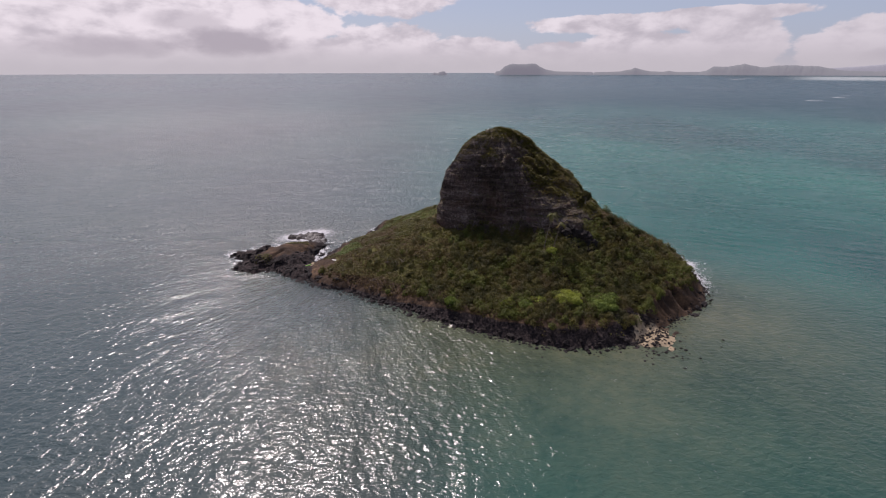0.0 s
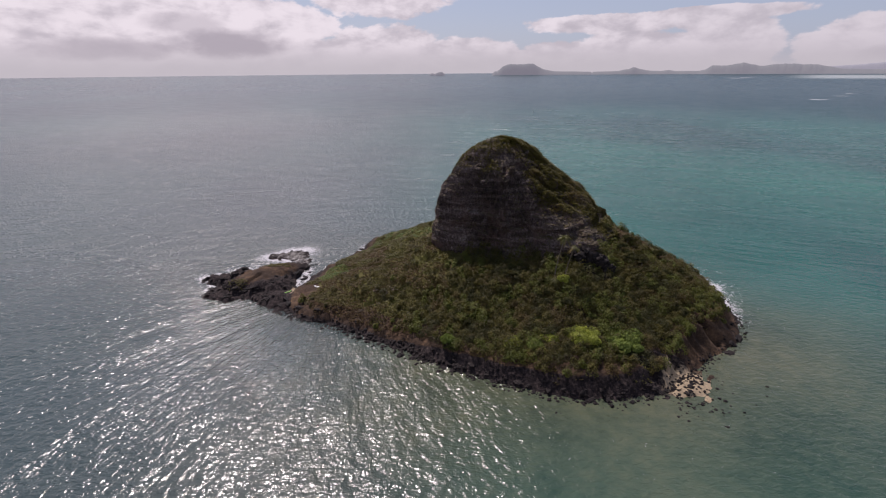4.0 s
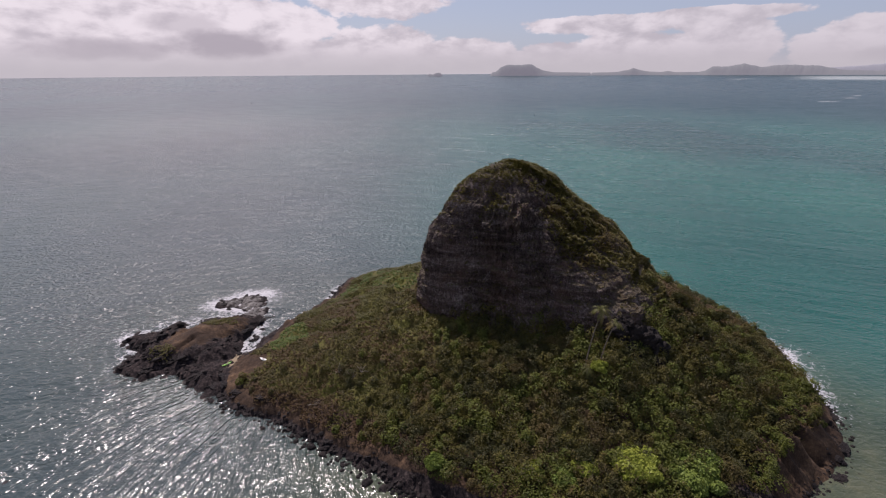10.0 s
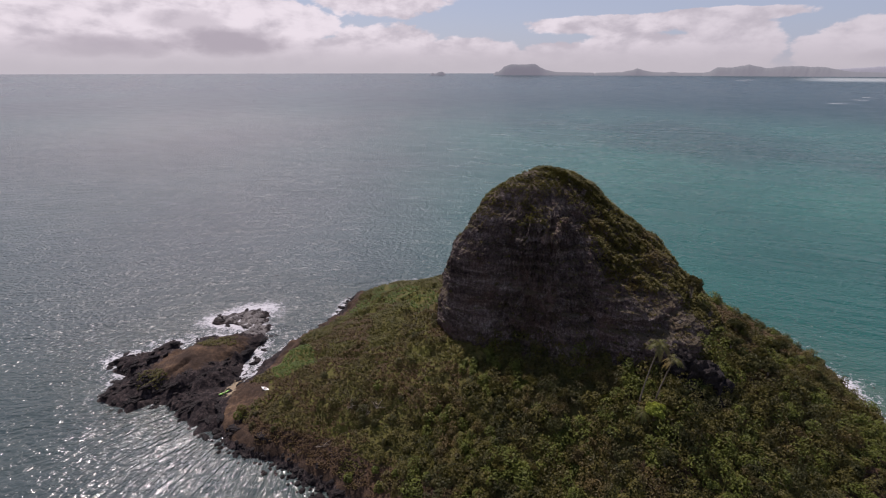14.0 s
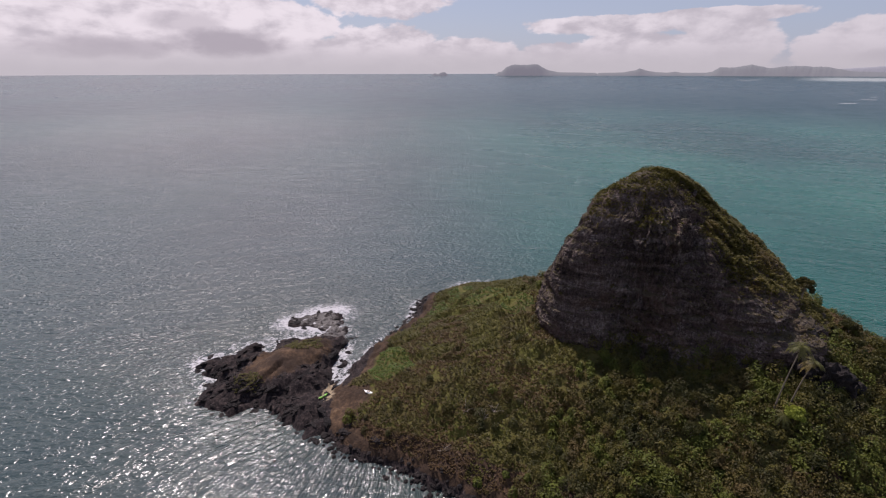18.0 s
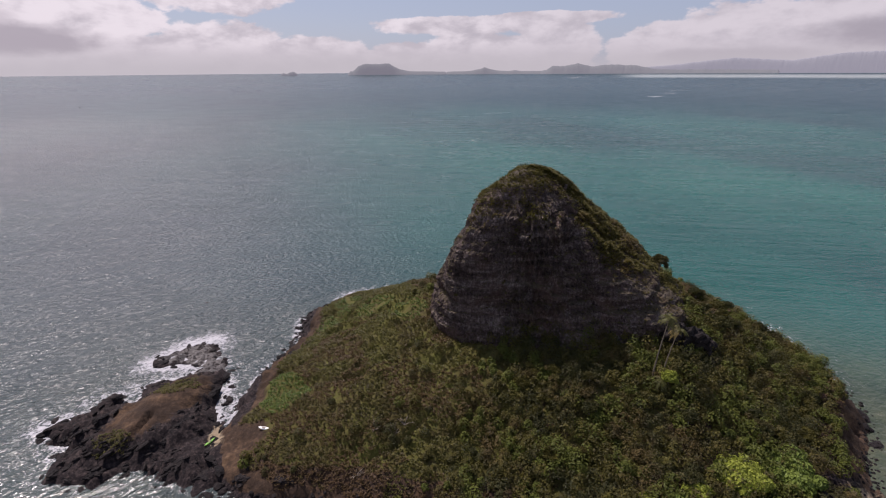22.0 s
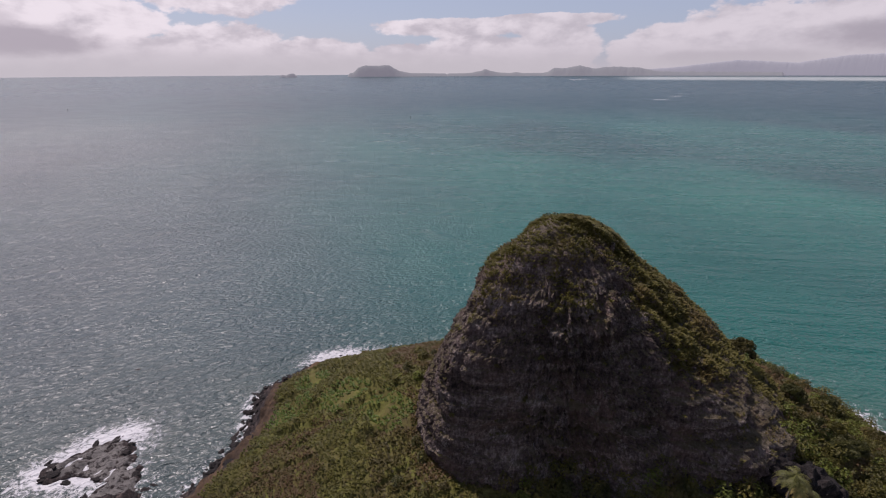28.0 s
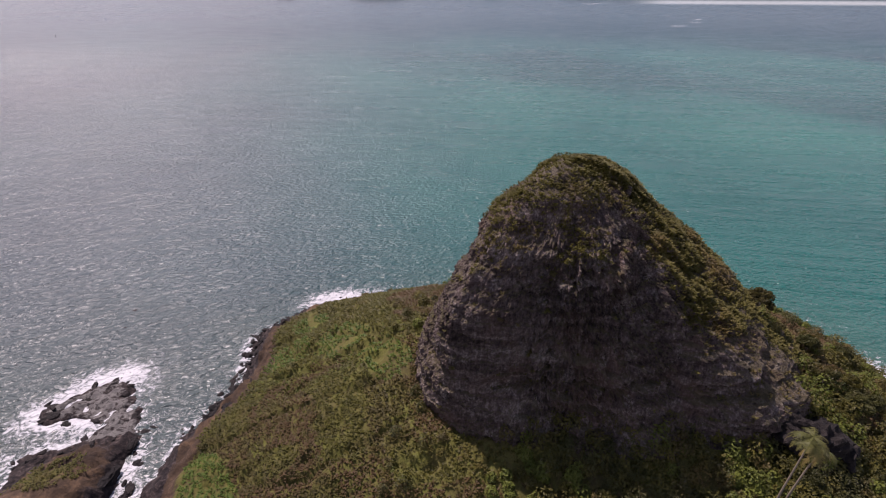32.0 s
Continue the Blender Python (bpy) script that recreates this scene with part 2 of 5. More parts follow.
def cliff_material():
    m, n = material("basalt_cliff")
    p = place(n)
    band = n.noise(n.scaled(p, (0.25, 0.25, 1.6)), 0.35, 5.0, 0.6, 0.5)
    streak = n.noise(n.scaled(p, (1.9, 1.9, 0.22)), 1.0, 6.0, 0.72)
    grain = n.noise(p, 1.7, 8.0, 0.72)
    patches = n.noise(p, 0.12, 4.0, 0.6)
    speck = n.noise(n.scaled(p, (1.0, 1.0, 0.6)), 3.2, 5.0, 0.75)
    v = n.math("ADD", n.math("MULTIPLY", band, 0.34), n.math("ADD", n.math("MULTIPLY", streak, 0.24), n.math("ADD", n.math("MULTIPLY", grain, 0.26), n.math("MULTIPLY", speck, 0.22))))
    colour = n.ramp(v, ((0.44, (0.013, 0.009, 0.009)), (0.495, (0.054, 0.038, 0.036)), (0.55, (0.112, 0.083, 0.078)), (0.63, (0.28, 0.235, 0.22))))
    colour = n.mix(n.math("MULTIPLY", n.smooth(patches, 0.5, 0.66), 0.5), colour, n.mix(grain, (0.04, 0.022, 0.018, 1), (0.19, 0.115, 0.092, 1)))
    pale = n.math("MULTIPLY", n.smooth(n.noise(n.scaled(p, (1, 1, 0.7)), 0.35, 6.0, 0.72), 0.56, 0.66), n.smooth(speck, 0.42, 0.6))
    colour = n.mix(n.math("MULTIPLY", pale, 0.6), colour, (0.33, 0.29, 0.27, 1))
    up = n.add("ShaderNodeSeparateXYZ", None, i0=n.add("ShaderNodeNewGeometry").outputs["Normal"]).outputs[2]
    moss = n.smooth(n.math("ADD", up, n.math("MULTIPLY", n.math("SUBTRACT", n.noise(p, 0.5, 5.0, 0.65), 0.5), 0.9)), 0.55, 0.8)
    colour = n.mix(n.math("MULTIPLY", moss, 0.5), colour, (0.075, 0.068, 0.026, 1))
    bump = n.math("ADD", n.math("MULTIPLY", grain, 1.0), n.math("MULTIPLY", streak, 0.5))
    finish(n, colour, 0.92, bump, 1.0, 0.8, 0.2)
    return m


def shore_rock_material():
    m, n = material("black_lava_rock")
    p = place(n)
    grain = n.noise(p, 1.4, 8.0, 0.72)
    wide = n.noise(p, 0.18, 4.0, 0.6)
    rnd = n.add("ShaderNodeObjectInfo").outputs["Random"]
    v = n.math("ADD", n.math("MULTIPLY", grain, 0.6), n.math("MULTIPLY_ADD", rnd, 0.1, n.math("MULTIPLY", wide, 0.4)))
    colour = n.ramp(v, ((0.40, (0.006, 0.005, 0.006)), (0.56, (0.015, 0.012, 0.012)), (0.7, (0.036, 0.029, 0.027)), (0.85, (0.09, 0.074, 0.064))))
    finish(n, colour, 0.8, grain, 1.0, 0.5, 0.2)
    return m


def ground_material():
    m, n = material("island_ground")
    p = place(n)
    grass = n.add("ShaderNodeAttribute", {"attribute_name": "grass"}).outputs["Fac"]
    bare = n.add("ShaderNodeAttribute", {"attribute_name": "bare"}).outputs["Fac"]
    sand = n.add("ShaderNodeAttribute", {"attribute_name": "sand"}).outputs["Fac"]
    fine = n.noise(p, 1.3, 8.0, 0.7)
    mid = n.noise(p, 0.16, 5.0, 0.6)
    tuft = n.noise(n.scaled(p, (1.0, 1.0, 0.4)), 0.5, 5.0, 0.6, 0.6)
    v = n.math("ADD", n.math("MULTIPLY", mid, 0.6), n.math("MULTIPLY", fine, 0.4))
    green = n.ramp(v, ((0.36, (0.048, 0.038, 0.016)), (0.46, (0.072, 0.063, 0.018)), (0.56, (0.078, 0.078, 0.017)), (0.68, (0.095, 0.105, 0.02))))
    soil = n.ramp(v, ((0.36, (0.018, 0.011, 0.008)), (0.50, (0.045, 0.028, 0.018)), (0.60, (0.095, 0.058, 0.034)), (0.70, (0.19, 0.125, 0.075))))
    rock = n.ramp(n.math("ADD", n.math("MULTIPLY", fine, 0.7), n.math("MULTIPLY", tuft, 0.3)),
                  ((0.42, (0.007, 0.005, 0.006)), (0.52, (0.022, 0.016, 0.016)), (0.66, (0.085, 0.064, 0.058))))
    edge = n.math("MULTIPLY", n.math("SUBTRACT", tuft, 0.5), 0.9)
    c = n.mix(n.smooth(n.math("ADD", grass, edge), 0.35, 0.6), soil, green)
    c = n.mix(n.smooth(n.math("ADD", bare, edge), 0.4, 0.62), c, rock)
    c = n.mix(n.smooth(n.math("ADD", sand, edge), 0.45, 0.65), c, n.mix(fine, (0.17, 0.135, 0.09, 1), (0.36, 0.285, 0.19, 1)))
    worn = n.math("MULTIPLY", n.math("SUBTRACT", n.math("MULTIPLY_ADD", n.noise(n.scaled(p, (0.6, 1.4, 1.0)), 0.7, 6.0, 0.7, 0.8), 0.6, n.math("MULTIPLY", fine, 0.4)), 0.5), 3.0)
    wet = n.smooth(n.math("ADD", n.math("MULTIPLY", n.add("ShaderNodeAttribute", {"attribute_name": "wet"}).outputs["Fac"], 0.62), worn), 0.4, 0.65)
    wet = n.math("MULTIPLY", wet, n.smooth(n.add("ShaderNodeAttribute", {"attribute_name": "wet"}).outputs["Fac"], 0.05, 0.3))
    c = n.mix(wet, c, n.mix(fine, (0.03, 0.027, 0.026, 1), (0.11, 0.10, 0.096, 1)))
    finish(n, c, n.math("MULTIPLY_ADD", wet, -0.55, 0.95), n.math("ADD", n.math("MULTIPLY", fine, 0.5), tuft), 0.9, 0.5, 0.25)
    return m


def leaf_material(name, dark, light, dry, dry_share=0.18, pale=0.0, through_light=0.25):
    m, n = material(name)
    p = place(n)
    rnd = n.add("ShaderNodeNewGeometry").outputs["Random Per Island"]
    clump = n.smooth(n.noise(p, 0.42, 3.0, 0.6), 0.3, 0.7)
    c = n.mix(n.math("MULTIPLY_ADD", clump, 0.72, n.math("MULTIPLY", rnd, 0.28)), (*dark, 1), (*light, 1))
    c = n.mix(n.smooth(n.noise(p, 0.11, 4.0, 0.6), 0.62 - dry_share, 0.78 - dry_share), c, (*dry, 1))
    if pale:
        c = n.mix(n.math("MULTIPLY", n.smooth(rnd, 0.93, 0.99), n.math("MULTIPLY", pale, 0.5)), c, (0.16, 0.15, 0.13, 1))
    b = n.add("ShaderNodeBsdfPrincipled", None, Base_Color=c, Roughness=0.55)
    b.inputs["Specular IOR Level"].default_value = 0.2
    t = n.add("ShaderNodeBsdfTranslucent", None, Color=n.mix(0.35, c, (0.20, 0.19, 0.035, 1)))
    s = n.add("ShaderNodeMixShader", None, i0=through_light, i1=b.outputs[0], i2=t.outputs[0])
    n.add("ShaderNodeOutputMaterial", None, Surface=s.outputs[0])
    return m


def plain_material(name, a, b_, scale=3.0, rough=0.6, spec=0.4):
    m, n = material(name)
    p = place(n)
    c = n.mix(n.noise(p, scale, 6.0, 0.65), (*a, 1), (*b_, 1))
    finish(n, c, rough, n.noise(p, scale * 3, 4.0), 0.4, 0.02, spec)
    return m


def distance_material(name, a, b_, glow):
    """Land kilometres off; the air's haze is painted in as pale colour and glow."""
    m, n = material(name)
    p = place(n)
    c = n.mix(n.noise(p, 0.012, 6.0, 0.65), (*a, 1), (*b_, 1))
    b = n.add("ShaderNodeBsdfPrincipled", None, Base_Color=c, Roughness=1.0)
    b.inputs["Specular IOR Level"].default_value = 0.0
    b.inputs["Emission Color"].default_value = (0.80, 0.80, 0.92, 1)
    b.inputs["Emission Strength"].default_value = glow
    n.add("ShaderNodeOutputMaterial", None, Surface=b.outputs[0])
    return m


SEA, CLIFF, LAVA, GROUND = sea_material(), cliff_material(), shore_rock_material(), ground_material()
LEAF = leaf_material("shrub_leaves", (0.031, 0.031, 0.009), (0.116, 0.102, 0.021), (0.100, 0.071, 0.025), 0.1, 0.5)
LEAF_BRIGHT = leaf_material("bright_leaves", (0.166, 0.204, 0.031), (0.356, 0.395, 0.063), (0.284, 0.297, 0.056), 0.0)
LEAF_DARK = leaf_material("dark_leaves", (0.026, 0.030, 0.011), (0.068, 0.068, 0.020), (0.079, 0.060, 0.023), 0.12, 0.4)
GRASS = leaf_material("dry_grass", (0.048, 0.040, 0.013), (0.093, 0.078, 0.023), (0.098, 0.061, 0.030), 0.2, 0.0, 0.4)
LAWN = leaf_material("green_grass", (0.046, 0.078, 0.012), (0.085, 0.130, 0.018), (0.08, 0.105, 0.02), 0.0)
FROND = leaf_material("palm_leaves", (0.035, 0.045, 0.013), (0.10, 0.10, 0.028), (0.13, 0.10, 0.035), 0.12)
PALM_BARK = plain_material("palm_bark", (0.09, 0.075, 0.058), (0.20, 0.17, 0.13), 2.0, 0.9, 0.2)
BARK = plain_material("pale_bark", (0.16, 0.13, 0.10), (0.34, 0.29, 0.23), 2.0, 0.85, 0.2)
# no air between: these glow faintly, the farther hills more, as painted haze
FAR_LAND = distance_material("painted_haze_land", (0.06, 0.075, 0.075), (0.10, 0.105, 0.095), 0.22)
FAR_HILLS = distance_material("painted_haze_hills", (0.10, 0.11, 0.12), (0.13, 0.135, 0.135), 0.33)

# ---- shape of the island ----
CX, CY = 20.0, 215.0
SHORE = (90, 90.5, 89, 86, 82, 78, 74, 70, 66, 64, 63.8, 66, 72.5, 78, 80, 75, 74.5, 79.5,
         83, 88, 82, 71, 66.5, 64, 63.5, 65.5, 67.3, 73, 78.5, 82, 84, 83.5, 85, 89.5, 90, 89)
FOOT_R = (44, 40, 31, 27, 26.5, 27.5, 28, 26, 19.5, 20.5, 30, 38)      # foot of the rock dome, every 30 degrees
FOOT_Z = (26.6, 26, 26, 25, 24.5, 24, 20.5, 21.0, 22.8, 22.8, 23.4, 26.6)
BANK_Z = (3, 3, 3, 3, 4.6, 4.2, 2.4, 2.2, 3.2, 4.2, 5.6, 7.6)       # top of the shore bank
LEVELS = (62.0, 61.0, 58.5, 55.5, 52, 48, 44, 39, 33, 27, 20, 14)
# radius of the dome at those levels, every 22.5 degrees from the east
DOME = ((0.05, 5.0, 9.0, 11.7, 15.6, 20.6, 25.6, 33.6, 38.8, 45.2, 50.4, 54.1), (0.05, 5.4, 11.2, 16.5, 20.5, 24.6, 30.4, 37.0, 43.0, 46.6, 50.7, 54.8),
        (0.05, 5.6, 11.4, 16.2, 20.0, 24.0, 28.0, 33.0, 38.5, 42.5, 46.8, 50.6), (0.05, 5.0, 9.8, 13.8, 17.2, 20.7, 23.9, 27.7, 32.0, 36.0, 40.1, 43.5),
        (0.05, 4.6, 8.4, 11.0, 13.7, 17.2, 20.2, 23.3, 26.8, 30.1, 33.7, 36.7), (0.05, 4.2, 7.2, 9.4, 11.8, 14.8, 17.5, 20.5, 23.7, 26.7, 30.0, 32.8),
        (0.05, 3.8, 6.2, 8.6, 11.1, 13.7, 16.0, 18.9, 22.2, 25.0, 28.1, 31.1), (0.05, 2.9, 6.6, 10.8, 12.7, 14.2, 15.9, 18.8, 22.2, 24.4, 27.2, 29.8),
        (0.05, 4.0, 9.1, 13.3, 15.4, 16.9, 19.9, 22.6, 25.1, 26.1, 27.0, 28.5), (0.05, 6.4, 12.2, 15.6, 18.5, 21.5, 24.4, 25.7, 26.0, 26.0, 26.1, 27.3),
        (0.05, 5.0, 10.1, 12.4, 15.6, 17.2, 19.4, 20.1, 21.1, 21.5, 24.1, 26.8), (0.05, 3.8, 8.8, 11.2, 14.2, 16.6, 16.9, 17.3, 18.2, 18.6, 22.7, 27.2),
        (0.05, 3.2, 7.4, 10.6, 13.5, 16.9, 17.6, 18.7, 20.4, 20.9, 25.0, 29.2), (0.05, 2.8, 6.5, 9.7, 12.3, 15.8, 19.3, 22.7, 26.1, 28.6, 31.6, 33.3),
        (0.05, 2.5, 5.5, 8.5, 11.5, 15.2, 19.2, 25.4, 33.6, 39.6, 40.5, 41.5), (0.05, 3.4, 6.3, 9.0, 12.4, 16.6, 20.7, 27.1, 35.2, 42.7, 46.4, 48.2))
TONGUE = ((-98.5, 203.5), (-91.5, 201.5), (-89, 198.5), (-83, 203), (-76, 196), (-67, 191), (-62, 192.5), (-65.3, 210), (-64, 226), (-64.8, 240), (-68, 248), (-74.5, 259.5),
          (-82.5, 255.3), (-88.5, 251), (-88, 246.6), (-80, 245.5), (-74, 242), (-77, 238.8), (-87, 237), (-87.3, 228), (-90.5, 227), (-94, 234), (-97.5, 231),
          (-98, 227), (-104.5, 226.5), (-108.5, 221.5), (-100.5, 213.5), (-99.5, 208))


def round_table(values, angle):
    """A table of even angles, run through smoothly."""
    v = np.asarray(values, float)
    k = len(v)
    a = (np.asarray(angle) / (2 * np.pi) * k) % k
    i = np.floor(a).astype(int)
    f = a - i
    p0, p1, p2, p3 = v[(i - 1) % k], v[i % k], v[(i + 1) % k], v[(i + 2) % k]
    return p1 + 0.5 * f * (p2 - p0 + f * (2 * p0 - 5 * p1 + 4 * p2 - p3 + f * (3 * (p1 - p2) + p3 - p0)))


def hashed(ix, iy, iz):
    h = (ix * 374761393 + iy * 668265263 + iz * 2147483647) & 0xFFFFFFFF
    h = ((h ^ (h >> 13)) * 1274126177) & 0xFFFFFFFF
    return ((h ^ (h >> 16)) & 0xFFFF) / 65535.0


def value_noise(x, y, z=None):
    x, y = np.asarray(x, float), np.asarray(y, float)
    z = np.zeros_like(x) if z is None else np.asarray(z, float)
    ix, iy, iz = (np.floor(a).astype(np.int64) for a in (x, y, z))
    fx, fy, fz = x - ix, y - iy, z - iz
    fx, fy, fz = (f * f * (3 - 2 * f) for f in (fx, fy, fz))
    out = 0
    for dx in (0, 1):
        for dy in (0, 1):
            for dz in (0, 1):
                w = (fx if dx else 1 - fx) * (fy if dy else 1 - fy) * (fz if dz else 1 - fz)
                out = out + w * hashed(ix + dx, iy + dy, iz + dz)
    return out


def fractal(x, y, z=None, octaves=4, gain=0.5):
    """Layered noise from about -1 to 1."""
    total, amp, size = 0, 1.0, 0
    for k in range(octaves):
        s = 2.03 ** k
        total = total + amp * (2 * value_noise(x * s + 17 * k, y * s - 9 * k, None if z is None else z * s + 5 * k) - 1)
        size += amp
        amp *= gain
    return total / size * 1.5


def ease(v, low, high):
    t = np.clip((v - low) / (high - low), 0, 1)
    return t * t * (3 - 2 * t)


def polar(x, y):
    return np.hypot(x - CX, y - CY), np.arctan2(y - CY, x - CX)


def shore_radius(a):
    base = round_table(SHORE, a)
    return base + 1.6 * fractal(np.cos(a) * 9 + 20, np.sin(a) * 9 + 20, octaves=4, gain=0.6)


def tongue_depth(x, y):
    """Metres inside the outline of the rocky point (outside: minus)."""
    best, inside = np.full(np.shape(x), 1e9), np.zeros(np.shape(x), bool)
    k = len(TONGUE)
    for i in range(k):
        (ax, ay), (bx, by) = TONGUE[i], TONGUE[(i + 1) % k]
        dx, dy = bx - ax, by - ay
        t = np.clip(((x - ax) * dx + (y - ay) * dy) / (dx * dx + dy * dy), 0, 1)
        best = np.minimum(best, np.hypot(x - ax - t * dx, y - ay - t * dy))
        inside ^= ((ay > y) != (by > y)) & (x < (bx - ax) * (y - ay) / (by - ay + 1e-9) + ax)
    return np.where(inside, best, -best)


def ground_height(x, y, rough=True):
    x, y = np.asarray(x, float), np.asarray(y, float)
    r, a = polar(x, y)
    rs, rb = shore_radius(a), round_table(FOOT_R, a)
    zb, zs = round_table(FOOT_Z, a), round_table(BANK_Z, a)
    bank = rs - 1.0 - zs * 0.75
    f = np.clip((r - rb) / (bank - rb), 0, 1)
    south = ease(np.cos(a - radians(280)), 0.4, 0.8)
    slope = zb + (zs - zb) * ((1 - south) * f + south * np.interp(f, (0, 0.3, 0.58, 0.8, 1), (0, 0.31, 0.68, 0.86, 1)))
    fall = np.clip((r - bank) / (rs - bank), 0, 3)
    h = np.where(r > bank, zs * (1 - fall ** 0.8), slope)
    h = np.where(r < rb, zb + (rb - r) * 0.15, h)
    d = tongue_depth(x, y) + 1.5 * fractal(x * 0.16, y * 0.16, octaves=3)
    along, across = (x + 79) * 0.62 + (y - 221) * 0.78, (x + 79) * 0.78 - (y - 221) * 0.62
    knoll = 4.3 * np.exp(-(along / 17) ** 2 - (across / np.where(across > 0, 8.5, 7.0)) ** 2) + 1.5 * ease(y, 246, 205)
    point = np.where(d > 0, np.minimum(d * 0.75, 0.9 + knoll * ease(d, 0, 7)), d * 0.6)
    point = np.where(y > 236, np.minimum(point, 0.55 + 0.8 * ease(y, 242, 236)), point)       # low wave-washed shelf behind the knoll
    spit = 1.5 * np.exp(-((x - 68) / 6.5) ** 2 - ((y - 145.5) / 7.5) ** 2) - 0.45      # sandy spit
    # the cleft between the rocky point and the island
    line = -64.3 + 0.03 * (y - 215) + 1.2 * fractal(y * 0.08, y * 0 + 3.3, octaves=2)
    cleft = np.exp(-((x - line) / 2.4) ** 2) * ease(y, 199, 214)
    h = np.maximum(np.maximum(h, point), spit)
    h = h - cleft * np.maximum(h + 0.5 - 1.6 * ease(y, 226, 204), 0)
    if rough:
        steep = ease(np.abs(h - 1.5), 3.5, 0.0)
        h = h + (0.25 + 0.55 * steep) * fractal(x * 0.35, y * 0.35, octaves=4, gain=0.6)
        spur = ease(tongue_depth(x, y), -2, 2)
        grain = fractal(along * 0.09, across * 0.45, octaves=4, gain=0.6)      # upturned lava strata
        h = h + spur * (1 - 0.3 * ease(y, 237, 241)) * (1.1 * grain + 0.8 * np.abs(fractal(x * 0.22, y * 0.22, octaves=3)) + 0.9 * np.abs(fractal(x * 0.55 + 3, y * 0.55, octaves=3)) - 0.7) * ease(h, 5.5, 3.5)
        # fractured western bank
        ragged = ease(np.cos(a - radians(150)), 0.6, 0.85) * ease(np.abs(rs - r - 3), 6, 2) * (x > -63)
        h = h + ragged * 1.7 * (np.abs(fractal(x * 0.3 + 7, y * 0.3, octaves=4, gain=0.65)) - 0.25)
        # gullies eroded into the eastern bank
        east = ease(np.cos(a - radians(322)), 0.85, 0.98) * ease(f, 0.55, 0.95) * (h > 0)
        h = h - east * 5.0 * (np.abs(fractal(a * 17, r * 0.03 + 4, octaves=3)) - 0.12) * ease(h, 0.3, 4)
        h = h + 0.8 * fractal(x * 0.06, y * 0.06, octaves=3) * ease(h, 2, 6)
        # sheep-track gullies down the western slope
        west = ease(np.cos(a - radians(175)), 0.5, 0.8) * ease(r, rb, rb + 8)
        h = h - west * 1.7 * np.exp(-(fractal(a * 4.5 + 2, r * 0.045, octaves=3) / 0.09) ** 2) * ease(h, 3, 5)
        h = h + west * 0.7 * fractal(x * 0.17, y * 0.17, octaves=3) * ease(h, 3, 6)
    return h


def dome_radius(a, z):
    cols = np.array([np.interp(-np.asarray(z), [-l for l in LEVELS], row) for row in DOME])
    k = len(DOME)
    t = (a / (2 * np.pi) * k) % k
    i = np.floor(t).astype(int)
    f = t - i
    n = np.arange(len(t))
    p = [cols[(i + j) % k, n] for j in (-1, 0, 1, 2)]
    return p[1] + 0.5 * f * (p[2] - p[0] + f * (2 * p[0] - 5 * p[1] + 4 * p[2] - p[3] + f * (3 * (p[1] - p[2]) + p[3] - p[0])))


def mesh_object(name, verts, faces, material_, smooth=False, attributes=None):
    """A mesh from number arrays; faces all of one size."""
    verts, faces = np.asarray(verts, np.float32), np.asarray(faces, np.int32)
    me = bpy.data.meshes.new(name)
    me.vertices.add(len(verts))
    me.vertices.foreach_set("co", verts.ravel())
    k = faces.shape[1]
    me.loops.add(faces.size)
    me.loops.foreach_set("vertex_index", faces.ravel())
    me.polygons.add(len(faces))
    me.polygons.foreach_set("loop_start", np.arange(0, faces.size, k, dtype=np.int32))
    me.polygons.foreach_set("use_smooth", np.full(len(faces), smooth))
    me.update(calc_edges=True)
    for key, values in (attributes or {}).items():
        me.attributes.new(key, "FLOAT", "POINT").data.foreach_set("value", np.asarray(values, np.float32))
    me.materials.append(material_)
    return new(name, me)


def grid_faces(rows, cols, wrap=False):
    i, j = np.meshgrid(np.arange(rows - 1), np.arange(cols if wrap else cols - 1), indexing="ij")
    a, b = i * cols + j, i * cols + (j + 1) % cols
    return np.stack([a, b, b + cols, a + cols], -1).reshape(-1, 4)


